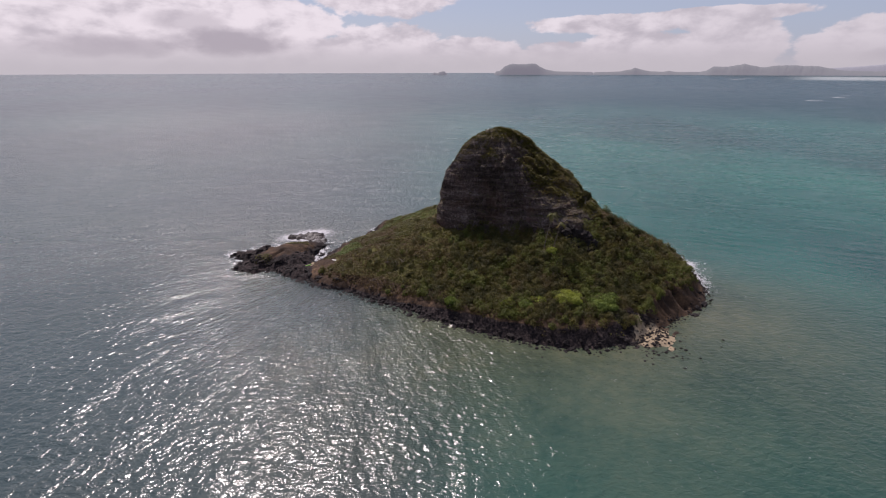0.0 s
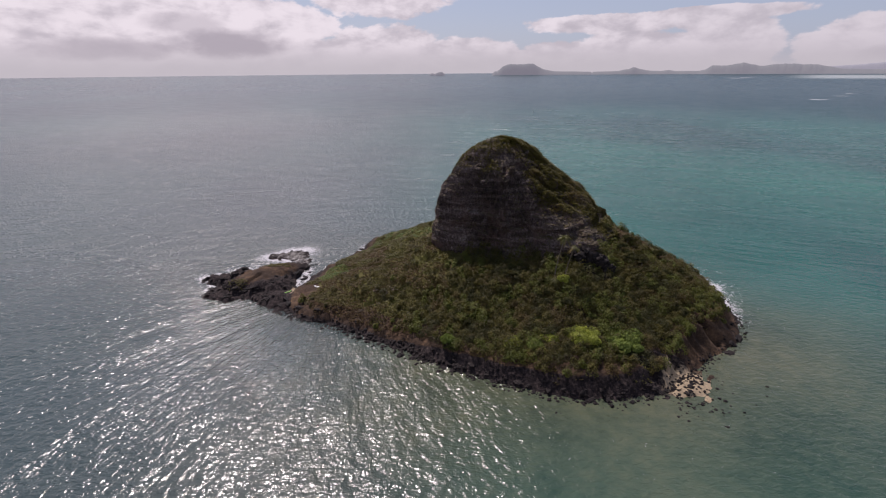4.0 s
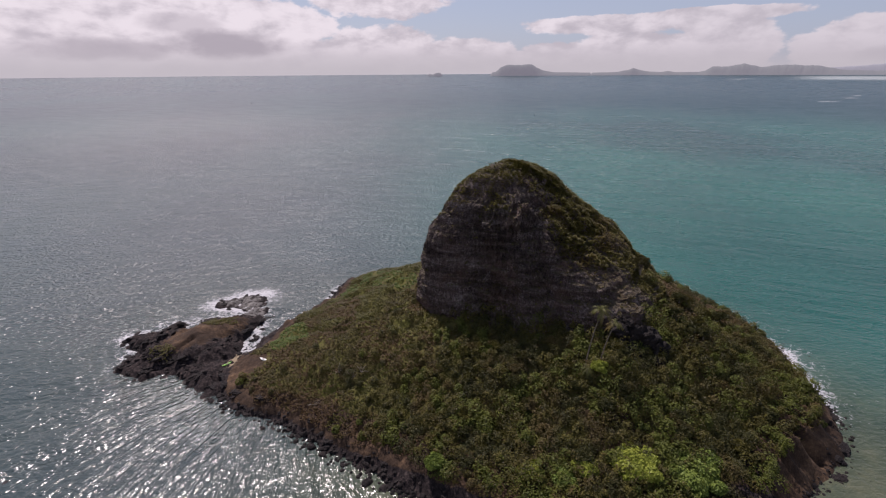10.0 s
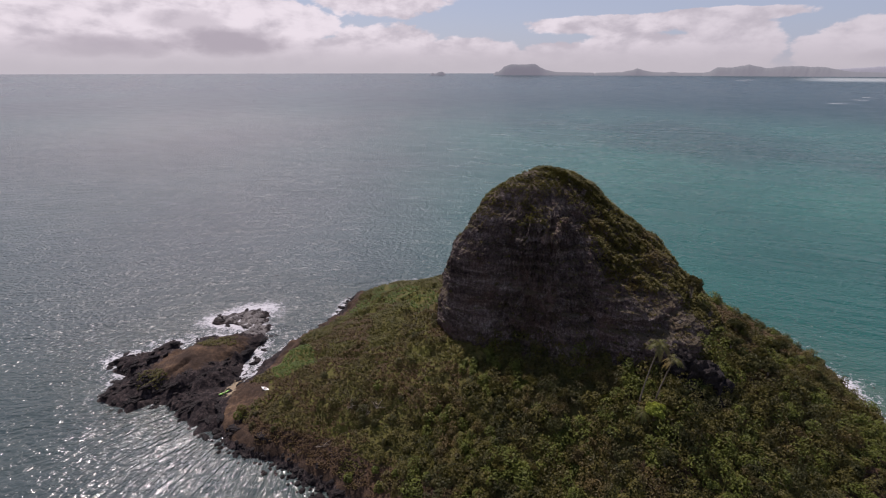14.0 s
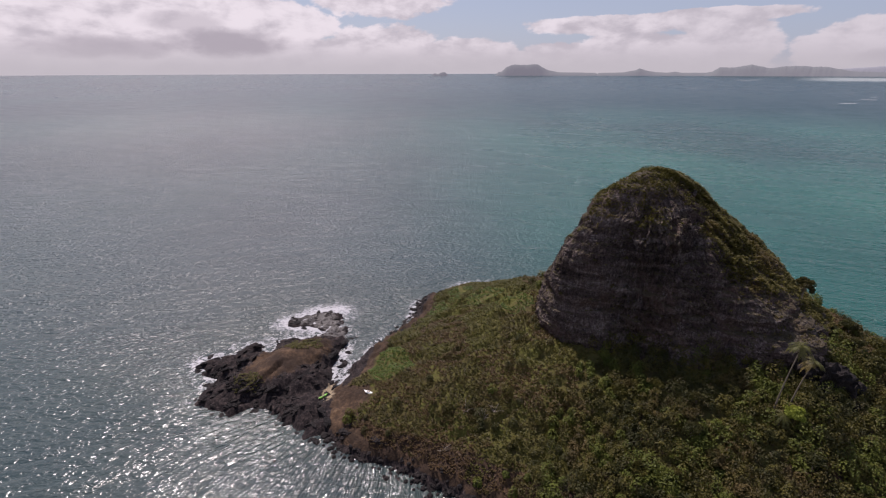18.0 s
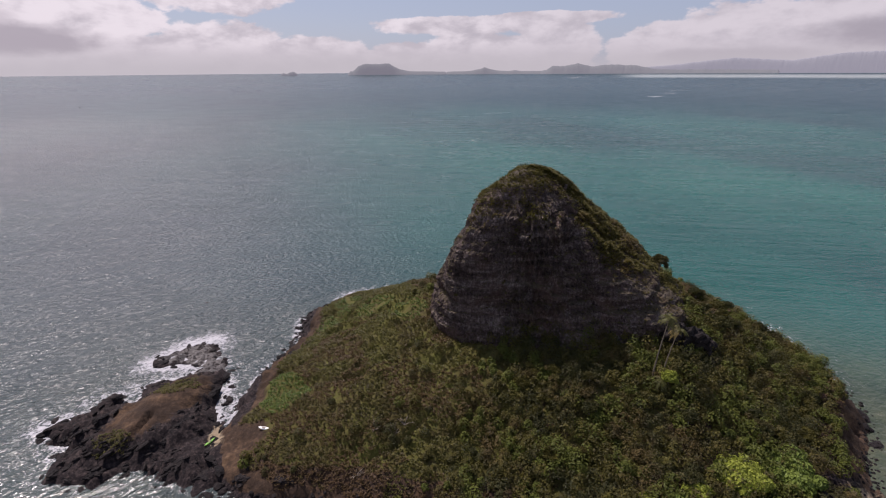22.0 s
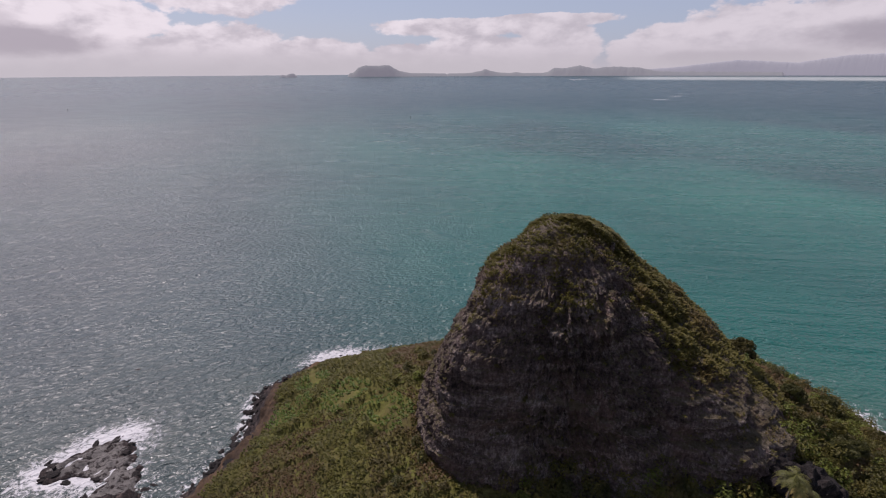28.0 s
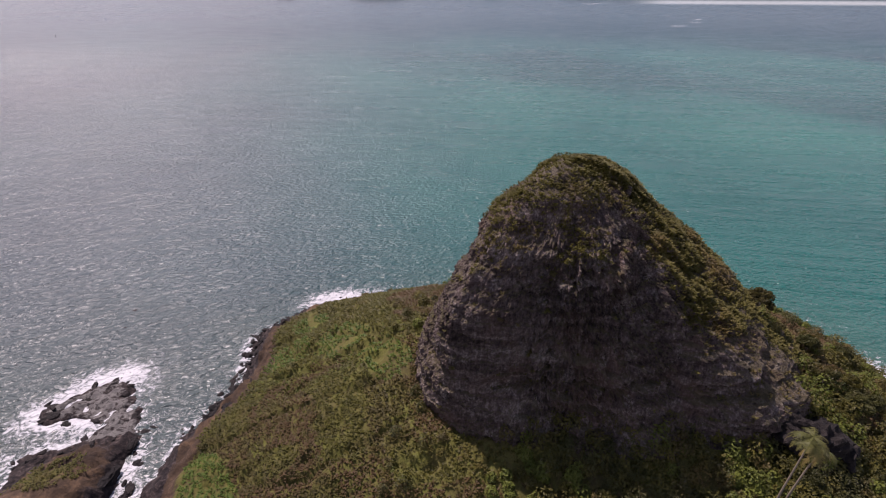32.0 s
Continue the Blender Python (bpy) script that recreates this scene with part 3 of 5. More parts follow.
# ---- sea ----
def build_sea():
    r = [22.0]
    while r[-1] < 4880:
        r.append(r[-1] + (1.4 if r[-1] < 190 else max(1.4, (r[-1] - 150) * 0.035)))
    r = np.array(r)
    a = np.linspace(0, 2 * np.pi, 721)[:-1]
    rr, aa = np.meshgrid(r, a, indexing="ij")
    x, y = CX + rr * np.cos(aa), CY + rr * np.sin(aa)
    z = np.where(rr > 1200, 53.0 * ((rr - 1200) / 3680) ** 2, 0)
    d = rr - shore_radius(aa)
    t = tongue_depth(x, y)
    off = np.minimum(d, -t)
    side = ease(np.sin(aa - radians(-18)) * -1, -0.75, 0.35)       # the reef flat lies to the south and south-east
    shoal = np.exp(-np.maximum(off - 6, 0) / (9 + 70 * side)) * (0.45 + 0.5 * side)
    shoal = shoal * (0.3 + 0.7 * ease(np.cos(aa - radians(293)), 0.1, 0.8))
    swash = ease(np.cos(aa - radians(140)), -0.1, 0.85) * (0.15 + 0.85 * ease(y, 198, 216))             # open-sea side
    eastern = ease(np.cos(aa - radians(-2)), 0.9, 0.98)
    point = np.exp(-(((x + 92) / 22) ** 2 + ((y - 250) / 17) ** 2))
    across = (x + 82) * 0.78 - (y - 225) * 0.62
    lee = ease(across, 4, -6) * ease(x, -52, -66) * (y > 195)
    foam = np.exp(-np.maximum(off, 0) / 4.5) * (0.10 + 0.8 * swash + 1.35 * eastern) * (0.75 + 0.5 * fractal(x * 0.06, y * 0.06, octaves=2))
    foam = np.maximum(foam, (0.62 + 0.4 * fractal(x * 0.12, y * 0.12, octaves=2)) * np.exp(-np.maximum(-t, 0) / 8.0) * lee) + 0.22 * point * ease(-t, 16, 0)
    bearing = np.degrees(np.arctan2(x - 0, np.maximum(y - 20, 1)))
    blue = ease(bearing, -22, 24)
    lagoon = blue * ease(rr, 1500, 350)
    far = np.degrees(np.arctan2(x + 35, y - 102))
    sandbar = ease(rr, 3500, 3800) * ease(rr, 4300, 4100) * ease(far, 33, 37) * ease(far, 66, 58)
    exposed = np.maximum(ease(np.hypot(x - 5, y - 100), 110, 420), ease(y, 205, 280))
    exposed = exposed * (1 - 0.35 * ease(rr, 700, 2500))
    foam = foam + 0.45 * np.exp(-(((x + 76) / 9) ** 2 + ((y - 260) / 5) ** 2)) + 0.35 * np.exp(-(((x + 46) / 8) ** 2 + ((y - 262) / 12) ** 2)) * ease(off, 9, 2)
    foam = foam + 0.95 * np.exp(-(((x + 20) / 12) ** 2 + ((y - 282) / 6) ** 2))
    z = z - 3.0 * ease(d, -7, -12)
    # seas swing round the rocky point in the lee; in the open they fan either side of the island
    lee_wave = np.stack([np.hypot(x + 45, y - 222), 85 * np.arctan2(x + 45, 222 - y), 0 * x], -1)
    across = np.arange(-5000.0, 5001.0, 10.0)
    lean = np.cumsum(10 * np.tan(np.radians(np.interp(across, (-60, 60, 250), (18, -30, -22)))))
    open_wave = np.stack([x, y - np.interp(x, across, lean), 0 * x], -1)
    behind = np.maximum(ease(y, 195, 250), ease(np.hypot(x - 5, y - 120), 120, 260))
    ob = mesh_object("water", np.stack([x, y, z], -1).reshape(-1, 3), grid_faces(len(r), 720, True), SEA, True,
                     {"shoal": shoal.ravel(), "foam": foam.ravel(), "lagoon": lagoon.ravel(), "sandbar": sandbar.ravel(), "exposed": exposed.ravel(), "blue": blue.ravel(), "calm": (ease(rr, 350, 1500) * (1 - 0.75 * blue)).ravel(), "behind": behind.ravel(), "still": ease(x + 0.15 * (215 - y), 12, 55).ravel()})
    for key, values in (("lee_wave", lee_wave), ("open_wave", open_wave)):
        ob.data.attributes.new(key, "FLOAT_VECTOR", "POINT").data.foreach_set("vector", values.astype(np.float32).ravel())
    tagged(ob, "teal to grey sea with wind chop over a brown reef flat", "sea", kind="structure")


build_sea()


# ---- ground of the island ----
def point_green(x, y):
    """Where grass holds on the rocky point."""
    return np.maximum(np.exp(-((x + 78) / 6) ** 2 - ((y - 226) / 5) ** 2), np.exp(-((x + 87) / 5) ** 2 - ((y - 207) / 4.5) ** 2))


def build_ground():
    xs, ys = np.arange(-116, 118, 0.7), np.arange(126, 292, 0.7)
    y, x = np.meshgrid(ys, xs, indexing="ij")
    h = ground_height(x, y)
    r, a = polar(x, y)
    rs = shore_radius(a)
    n = fractal(x * 0.05, y * 0.05, octaves=3)
    west = ease(np.cos(a - radians(165)), 0.1, 0.5)
    inland = rs - r
    bluff = ease(np.cos(a - radians(325)), 0.93, 0.98) * ease(inland, 14, 7)
    grass = np.clip(ease(inland, 6, 13) * (0.55 + 0.5 * west) + 0.25 * n - 0.8 * bluff, 0, 1)
    d = tongue_depth(x, y)
    along, across = (x + 79) * 0.62 + (y - 221) * 0.78, (x + 79) * 0.78 - (y - 221) * 0.62
    knoll = np.exp(-(along / 15) ** 2 - ((across + 0.5) / 8.5) ** 2)
    grass = np.where((x < -62) & (inland < 18), np.clip(0.9 * point_green(x, y) + 0.3 * n, 0, 0.8), grass)
    grass = grass * (1 - 0.85 * np.exp(-((x + 57) / 6) ** 4 - ((y - 200) / 6) ** 4))
    zs = round_table(BANK_Z, a)
    zs = zs - 1.6 * west
    bare = ease(h, zs + 1.3 + 1.5 * n, zs - 0.8) * ease(inland, 17, 7)
    bare = np.where((x < -62) & (d > -1), np.maximum(ease(d, 6, 2.5), 1.1 - 1.55 * knoll), bare)
    bare = np.maximum(bare, ease(np.cos(a - radians(152)), 0.7, 0.9) * ease(inland, 5 + 3 * n, 2.5 + 3 * n) * (x > -61))
    bare = bare * (1 - 0.75 * bluff)
    sand = np.exp(-(((x - 69) / 9) ** 2 + ((y - 143) / 9) ** 2)) * 1.2 + 0.75 * np.exp(-(((x + 65) / 2.2) ** 2 + ((y - 209) / 6) ** 2)) + 0.45 * np.exp(-(((x + 62) / 5) ** 2 + ((y - 203) / 4) ** 2))
    wet = ease(y, 235, 239) * ease(d, 0.3, 1.5) * (x < -64)
    keep = (h > -3.5)
    z = np.where(keep, h, -3.5)
    ob = mesh_object("ground", np.stack([x, y, z], -1).reshape(-1, 3), grid_faces(*x.shape), GROUND, True,
                     {"grass": grass.ravel(), "bare": bare.ravel(), "sand": sand.ravel(), "wet": wet.ravel()})
    tagged(ob, "steep island slope of dry grass, red soil and black lava rock", "ground", kind="structure")


build_ground()


# ---- the rock dome ----
def build_dome():
    na, nz = 640, 230
    z = np.concatenate([62.0 - 6.2 * np.linspace(0, 1, 40) ** 1.6, np.linspace(55.6, 14, nz - 40)])
    a = np.linspace(0, 2 * np.pi, na + 1)[:-1]
    zz, aa = np.meshgrid(z, a, indexing="ij")
    zf, af = zz.ravel(), aa.ravel()
    rad = dome_radius(af, zf)
    ux, uy = np.cos(af), np.sin(af)
    x, y = CX + rad * ux, CY + rad * uy
    cliff = ease(np.sin(af - radians(25)), 0.25, -0.35)            # the bare face looks south and west
    cliff = np.maximum(cliff, ease(np.cos(af - radians(185)), 0.3, 0.8))
    amount = (0.45 + 0.65 * cliff) * ease(rad, 1, 9) * ease(zf, 61, 50)
    amount = amount * (1 - 0.45 * ease(np.cos(af - radians(190)), 0.6, 0.95))
    turn = np.degrees(af) % 360
    cleft = np.exp(-((turn - 291) / 7) ** 2) * ease(zf, 54, 46) * ease(zf, 16, 26)         # dark gully beside the eastern buttress
    # beds of lava, each standing out or back from the next
    warp = zf + 0.9 * fractal(x * 0.06, y * 0.06, octaves=3)
    bed = np.floor(warp / 2.3)
    within = warp / 2.3 - bed
    ledge = (2 * value_noise(bed * 7.31, ux * 5 + 9, uy * 5) - 1) + 0.5 * (2 * value_noise(bed * 3.7 + 40, ux * 17, uy * 17) - 1) + 0.35 * ease(within, 0.0, 0.25) - 0.25
    column = np.abs(fractal(ux * 11, uy * 11, zf * 0.05, octaves=4, gain=0.68)) - 0.35
    rubble = fractal(ux * 26, uy * 26, zf * 1.0, octaves=4, gain=0.75)
    broad = fractal(x * 0.09, y * 0.09, zf * 0.09, octaves=3)
    push = -2.2 * cleft + amount * (0.85 * ledge - 1.1 * column + 1.0 * rubble) + 0.6 * broad * ease(rad, 3, 12)
    push = push - 2.3 * cliff * np.exp(-((zf - 31) / 1.5) ** 2) * ease(fractal(af * 3, zf * 0.05, octaves=2), -0.5, 0.3)
    crag = ease(turn, 284, 300) * ease(turn, 356, 340) * ease(zf, 48, 51) * ease(zf, 61, 58)
    push = push + crag * (1.1 * fractal(ux * 7, uy * 7, zf * 0.3, octaves=3) - 0.3) * ease(rad, 2, 7)
    x, y = x + push * ux, y + push * uy
    zf = zf + 0.5 * fractal(x * 0.3, y * 0.3, octaves=3) * ease(rad, 0, 8)
    root = tagged(new("rock_dome"), "tall dark basalt dome with a sheer cliff and grassy cap", "rock")
    faces = grid_faces(nz, na, True)[:, ::-1]
    verts = np.stack([x, y, zf], -1)
    fz, fa = zz.ravel()[faces].mean(1), aa.ravel()[faces[:, 1]]
    east, back = np.cos(fa - radians(345)) > 0.5, np.cos(fa - radians(90)) > 0.5
    for name, label, pick in (("cap", "grassy rounded top", fz > 53), ("shoulder", "scrub-covered eastern shoulder", (fz <= 53) & east),
                              ("back_face", "", (fz <= 53) & back & ~east), ("cliff_face", "sheer layered dark cliff", (fz <= 53) & ~east & ~back)):
        used, index = np.unique(faces[pick], return_inverse=True)
        piece = mesh_object(name, verts[used], index.reshape(-1, 4), CLIFF)
        piece.parent = root
        if label:
            tagged(piece, label)
    return np.stack([x, y, zf], -1), na


DOME_VERTS, DOME_RING = build_dome()


# ---- distant land ----
def far_ridge(name, label, profile, depth, material_, bumps=0.17):
    """Hills along the horizon: a profile of (x, top) on the line y = 4600 as seen from over the island, laid out at 4.65 km."""
    eye = np.array((-35.0, 102.0, 86.0))
    p = np.array(profile, float)
    xs = np.arange(p[0, 0], p[-1, 0], 6.0)
    tops = np.interp(xs, p[:, 0], p[:, 1])
    end = np.minimum(1, np.minimum(xs - xs[0], xs[-1] - xs) / 25)
    tops = 46 + (tops - 46) * end + end * np.maximum(tops - 58, 0) * bumps * fractal(xs * 0.011, xs * 0 + 1.7, octaves=4)
    out = []
    for k in range(9):
        lift = math.sin(math.pi * min(k / 5, 1) / 2) if k <= 5 else math.cos(math.pi * (k - 5) / 6)
        row = np.stack([xs, np.full_like(xs, 4600.0), tops * 1.0], -1)
        way = row - eye
        reach = 4600 - depth / 2 + depth * k / 8
        row = eye + way * (reach / np.hypot(way[:, 0], way[:, 1]))[:, None]
        rough = 0.04 * fractal(xs * 0.03, xs * 0 + k * 1.3, octaves=3) * (k not in (0, 5))
        row[:, 2] = 30 + (row[:, 2] - 30) * np.clip(lift + rough, 0, 1)
        out.append(row)
    ob = mesh_object(name, np.concatenate(out), grid_faces(9, len(xs)), material_, True)
    tagged(ob, label, "distant land", kind="structure")


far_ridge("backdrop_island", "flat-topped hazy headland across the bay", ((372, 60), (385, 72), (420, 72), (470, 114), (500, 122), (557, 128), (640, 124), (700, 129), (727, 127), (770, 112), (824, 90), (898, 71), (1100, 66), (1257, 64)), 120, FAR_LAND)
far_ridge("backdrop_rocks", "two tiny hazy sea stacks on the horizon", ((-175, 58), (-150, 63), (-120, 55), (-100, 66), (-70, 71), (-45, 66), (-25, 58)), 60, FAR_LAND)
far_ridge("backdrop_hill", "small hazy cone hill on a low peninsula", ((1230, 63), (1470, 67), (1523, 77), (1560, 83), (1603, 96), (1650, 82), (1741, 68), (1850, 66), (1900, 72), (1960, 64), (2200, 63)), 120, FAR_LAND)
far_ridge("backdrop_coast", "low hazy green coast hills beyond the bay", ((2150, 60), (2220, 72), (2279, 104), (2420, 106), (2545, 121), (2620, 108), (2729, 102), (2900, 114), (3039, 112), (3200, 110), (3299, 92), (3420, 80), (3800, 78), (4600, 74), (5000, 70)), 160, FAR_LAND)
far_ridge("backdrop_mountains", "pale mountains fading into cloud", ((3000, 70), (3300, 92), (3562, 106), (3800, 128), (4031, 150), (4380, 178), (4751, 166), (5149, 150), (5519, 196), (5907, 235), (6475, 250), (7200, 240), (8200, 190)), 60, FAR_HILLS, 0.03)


# ---- leaves ----
def leaf_quads(centres, radii, count, size, rng, droop=0.0, low=-0.25, flat=0.6, lift=0.35):
    """Diamond leaves over the outside of rounded clumps: vertices and quads."""
    centres, radii = np.asarray(centres, float), np.asarray(radii, float)
    c, rad = np.repeat(centres, count, 0), np.repeat(radii, count, 0)
    n = len(c)
    u = rng.uniform(low, 1, n)
    t = rng.uniform(0, 2 * np.pi, n)
    s = np.sqrt(np.maximum(1 - u * u, 0))
    d = np.stack([s * np.cos(t), s * np.sin(t), u], -1)
    lump = 0.82 + 0.36 * value_noise(c[:, 0] * 0.7 + d[:, 0] * 1.9, c[:, 1] * 0.7 + d[:, 1] * 1.9, d[:, 2] * 1.9 + c[:, 2])
    p = c + d * rad * (lump * rng.uniform(0.72, 1.08, n))[:, None]
    normal = d + rng.normal(0, flat, (n, 3)) + np.array((0, 0, lift))
    normal /= np.linalg.norm(normal, axis=1)[:, None]
    side = np.cross(normal, rng.normal(0, 1, (n, 3)))
    side /= np.linalg.norm(side, axis=1)[:, None]
    ahead = np.cross(normal, side)
    k = (size * rng.uniform(0.6, 1.35, n))[:, None]
    bend = normal * k * 0.25
    v = np.stack([p - ahead * k, p + side * k * 0.55 + bend, p + ahead * k, p - side * k * 0.55 + bend], 1)
    v[:, 2, 2] -= droop * k[:, 0]
    return v.reshape(-1, 3), np.arange(n * 4).reshape(-1, 4)


def tuft_quads(points, count, length, rng, lean=0.6):
    """Grass tufts: narrow blades that fan out of each point."""
    c = np.repeat(np.asarray(points, float), count, 0)
    n = len(c)
    t = rng.uniform(0, 2 * np.pi, n)
    out = np.stack([np.cos(t), np.sin(t), np.zeros(n)], -1)
    side = np.stack([-np.sin(t), np.cos(t), np.zeros(n)], -1)
    k = (length * rng.uniform(0.6, 1.4, n))[:, None]
    base = c + out * k * rng.uniform(0.0, 0.5, n)[:, None]
    mid = base + out * k * lean * 0.4 + np.array((0, 0, 1)) * k * 0.6
    tip = base + out * k * lean * 1.3 + np.array((0, 0, 1)) * k * 0.8
    w = k * 0.22
    v = np.stack([base - side * w, mid - side * w * 0.2 + side * w * 1.2, tip, mid - side * w * 1.2], 1)
    return v.reshape(-1, 3), np.arange(n * 4).reshape(-1, 4)


def stuff(name, label, category, pieces, material_):
    verts, faces, k = [], [], 0
    for v, f in pieces:
        verts.append(v)
        faces.append(f + k)
        k += len(v)
    ob = mesh_object(name, np.concatenate(verts), np.concatenate(faces), material_)
    return tagged(ob, label, category, kind="stuff")


def scatter(step, seed):
    """Jittered points over the dry island with their polar place, height and metres from the shore."""
    rng = np.random.default_rng(seed)
    xs, ys = np.arange(-62, 116, step), np.arange(130, 288, step)
    x, y = (g.ravel() for g in np.meshgrid(xs, ys))
    x, y = x + rng.uniform(-0.6, 0.6, x.size) * step, y + rng.uniform(-0.6, 0.6, x.size) * step
    r, a = polar(x, y)
    h = ground_height(x, y)
    return rng, x, y, h, r, a, shore_radius(a) - r, r - round_table(FOOT_R, a)


LANDING = (-57.0, 201.0, 6.5, 4.5)
LAWN_SPOT = ((-48.8, 213.2, 6.5, 9.5, 0.45), (-33, 246, 6, 4, 0.0), (-27, 256, 5, 3.5, 0.3), (-20, 240, 5, 7, 0.6), (-12, 226, 4, 8, 0.4))


def lawn_weight(x, y):
    w = np.zeros_like(x)
    for cx, cy, sx, sy, turn in LAWN_SPOT:
        c, s = math.cos(turn), math.sin(turn)
        u, v = (x - cx) * c + (y - cy) * s, -(x - cx) * s + (y - cy) * c
        w = np.maximum(w, np.exp(-(u / sx) ** 4 - (v / sy) ** 4))
    return w


def landing(x, y):
    return np.hypot((x - LANDING[0]) / LANDING[2], (y - LANDING[1]) / LANDING[3]) < 1


def build_cover():
    rng, x, y, h, r, a, inland, out = scatter(1.85, 11)
    front = ease(np.cos(a - radians(292)), 0.28, 0.6)             # thick scrub on the south and south-east slopes
    east = ease(np.cos(a - radians(10)), 0.2, 0.8)
    n1, n2 = fractal(x * 0.07, y * 0.07, octaves=3), fractal(x * 0.16 + 9, y * 0.16, octaves=3)
    want = 0.04 + 0.98 * front + 0.26 * east + 0.2 * n1 * (1 - front) + 0.08 * ease(out, 14, 0)
    south_west = ease(np.cos(a - radians(212)), 0.8, 0.98)
    want = (want - 0.10 * (1 - front) * (1 - east)) + 0.14 * south_west * (n2 > -0.1)
    turn = np.degrees(a) % 360
    want = want * (1 - 0.72 * ease(turn, 312, 328) * ease(out, 30, 16)) * (1 - 0.62 * ease(turn + 4 * n2, 326, 340))       # open grass below the eastern shoulder
    bank = 4.5 + 2.5 * (h > 5)
    ok = (rng.uniform(0, 1, x.size) < want) & (inland > bank + 1.5 * n2) & (out > -1.0) & (h > 2.2)
    bluff = ease(np.cos(a - radians(325)), 0.93, 0.98) * (inland < 8 + 5 * n2)
    ok &= ~landing(x, y) & (lawn_weight(x, y) < 0.4) & (rng.uniform(0, 1, x.size) > 0.88 * bluff)
    x, y, h, out, n1, n2, front, inland = (v[ok] for v in (x, y, h, out, n1, n2, front, inland))
    size = rng.uniform(0.62, 1.0, x.size) ** 1.6 * 1.75 * (0.72 + 0.4 * front) * (1 + 0.25 * n1) * 1.04
    tall = size * (1.25 + 0.4 * rng.uniform(-0.6, 1, x.size) + 0.3 * ease(out, 12, 1) * front)
    c = np.stack([x, y, h + 0.35 * tall], -1)
    rad = np.stack([size, size, tall], -1)
    pick = n2 + rng.normal(0, 0.28, x.size)
    dark = (pick > 0.32) | (front < 0.25) & (pick > 0.1)
    light = pick < -0.28
    mid = ~dark & ~light
    for name, label, sel, m, leaf in (("shrub_cover", "dense broad-leaved green coastal scrub on the slope", mid, LEAF, 0.25),
                                      ("dark_shrub_cover", "darker small-leaved scrub between the green bushes", dark, LEAF_DARK, 0.2),
                                      ("light_shrub_cover", "yellow-green young scrub among darker bushes", light, LEAF_MID, 0.26)):
        stuff(name, label, "scrub", [leaf_quads(c[sel], rad[sel], 150, leaf, rng, 0.0, -0.25, 0.34, 0.4)], m)


def build_herbs():
    """Knee-high herbs and creepers that mat the grassy western and eastern slopes."""
    rng, x, y, h, r, a, inland, out = scatter(1.0, 14)
    front = ease(np.cos(a - radians(292)), 0.28, 0.6)
    n = fractal(x * 0.1, y * 0.1, octaves=4, gain=0.6)
    ok = (rng.uniform(0, 1, x.size) < (0.30 + 0.8 * n) * (1 - front)) & (inland > 7.5 + 3 * n) & (out > -1) & (h > 2.4) & ~landing(x, y) & (lawn_weight(x, y) < 0.35)
    x, y, h, n = x[ok], y[ok], h[ok], n[ok]
    s = rng.uniform(0.35, 0.75, x.size)
    c, rad = np.stack([x, y, h], -1), np.stack([s, s, s * 0.45], -1)
    hue = 1.3 * fractal(x * 0.06 + 40, y * 0.06, octaves=3) + rng.normal(0, 0.12, x.size) + 0.5 * ease(y, 212, 240) * ease(x, 10, -10)
    for name, label, sel, m in (("herb_cover", "olive knee-high herbs matting the slope", (hue >= -0.25) & (hue < 0.42), GRASS_GREEN),
                                ("brown_herb_cover", "brown withered herbs matting the slope", hue < -0.25, HERB_BROWN),
                                ("green_herb_cover", "fresh green creepers on the slope", hue >= 0.42, LEAF_MID)):
        stuff(name, label, "herbs", [leaf_quads(c[sel], rad[sel], 17, 0.19, rng, 0.0, 0.2, 0.25, 1.3)], m)


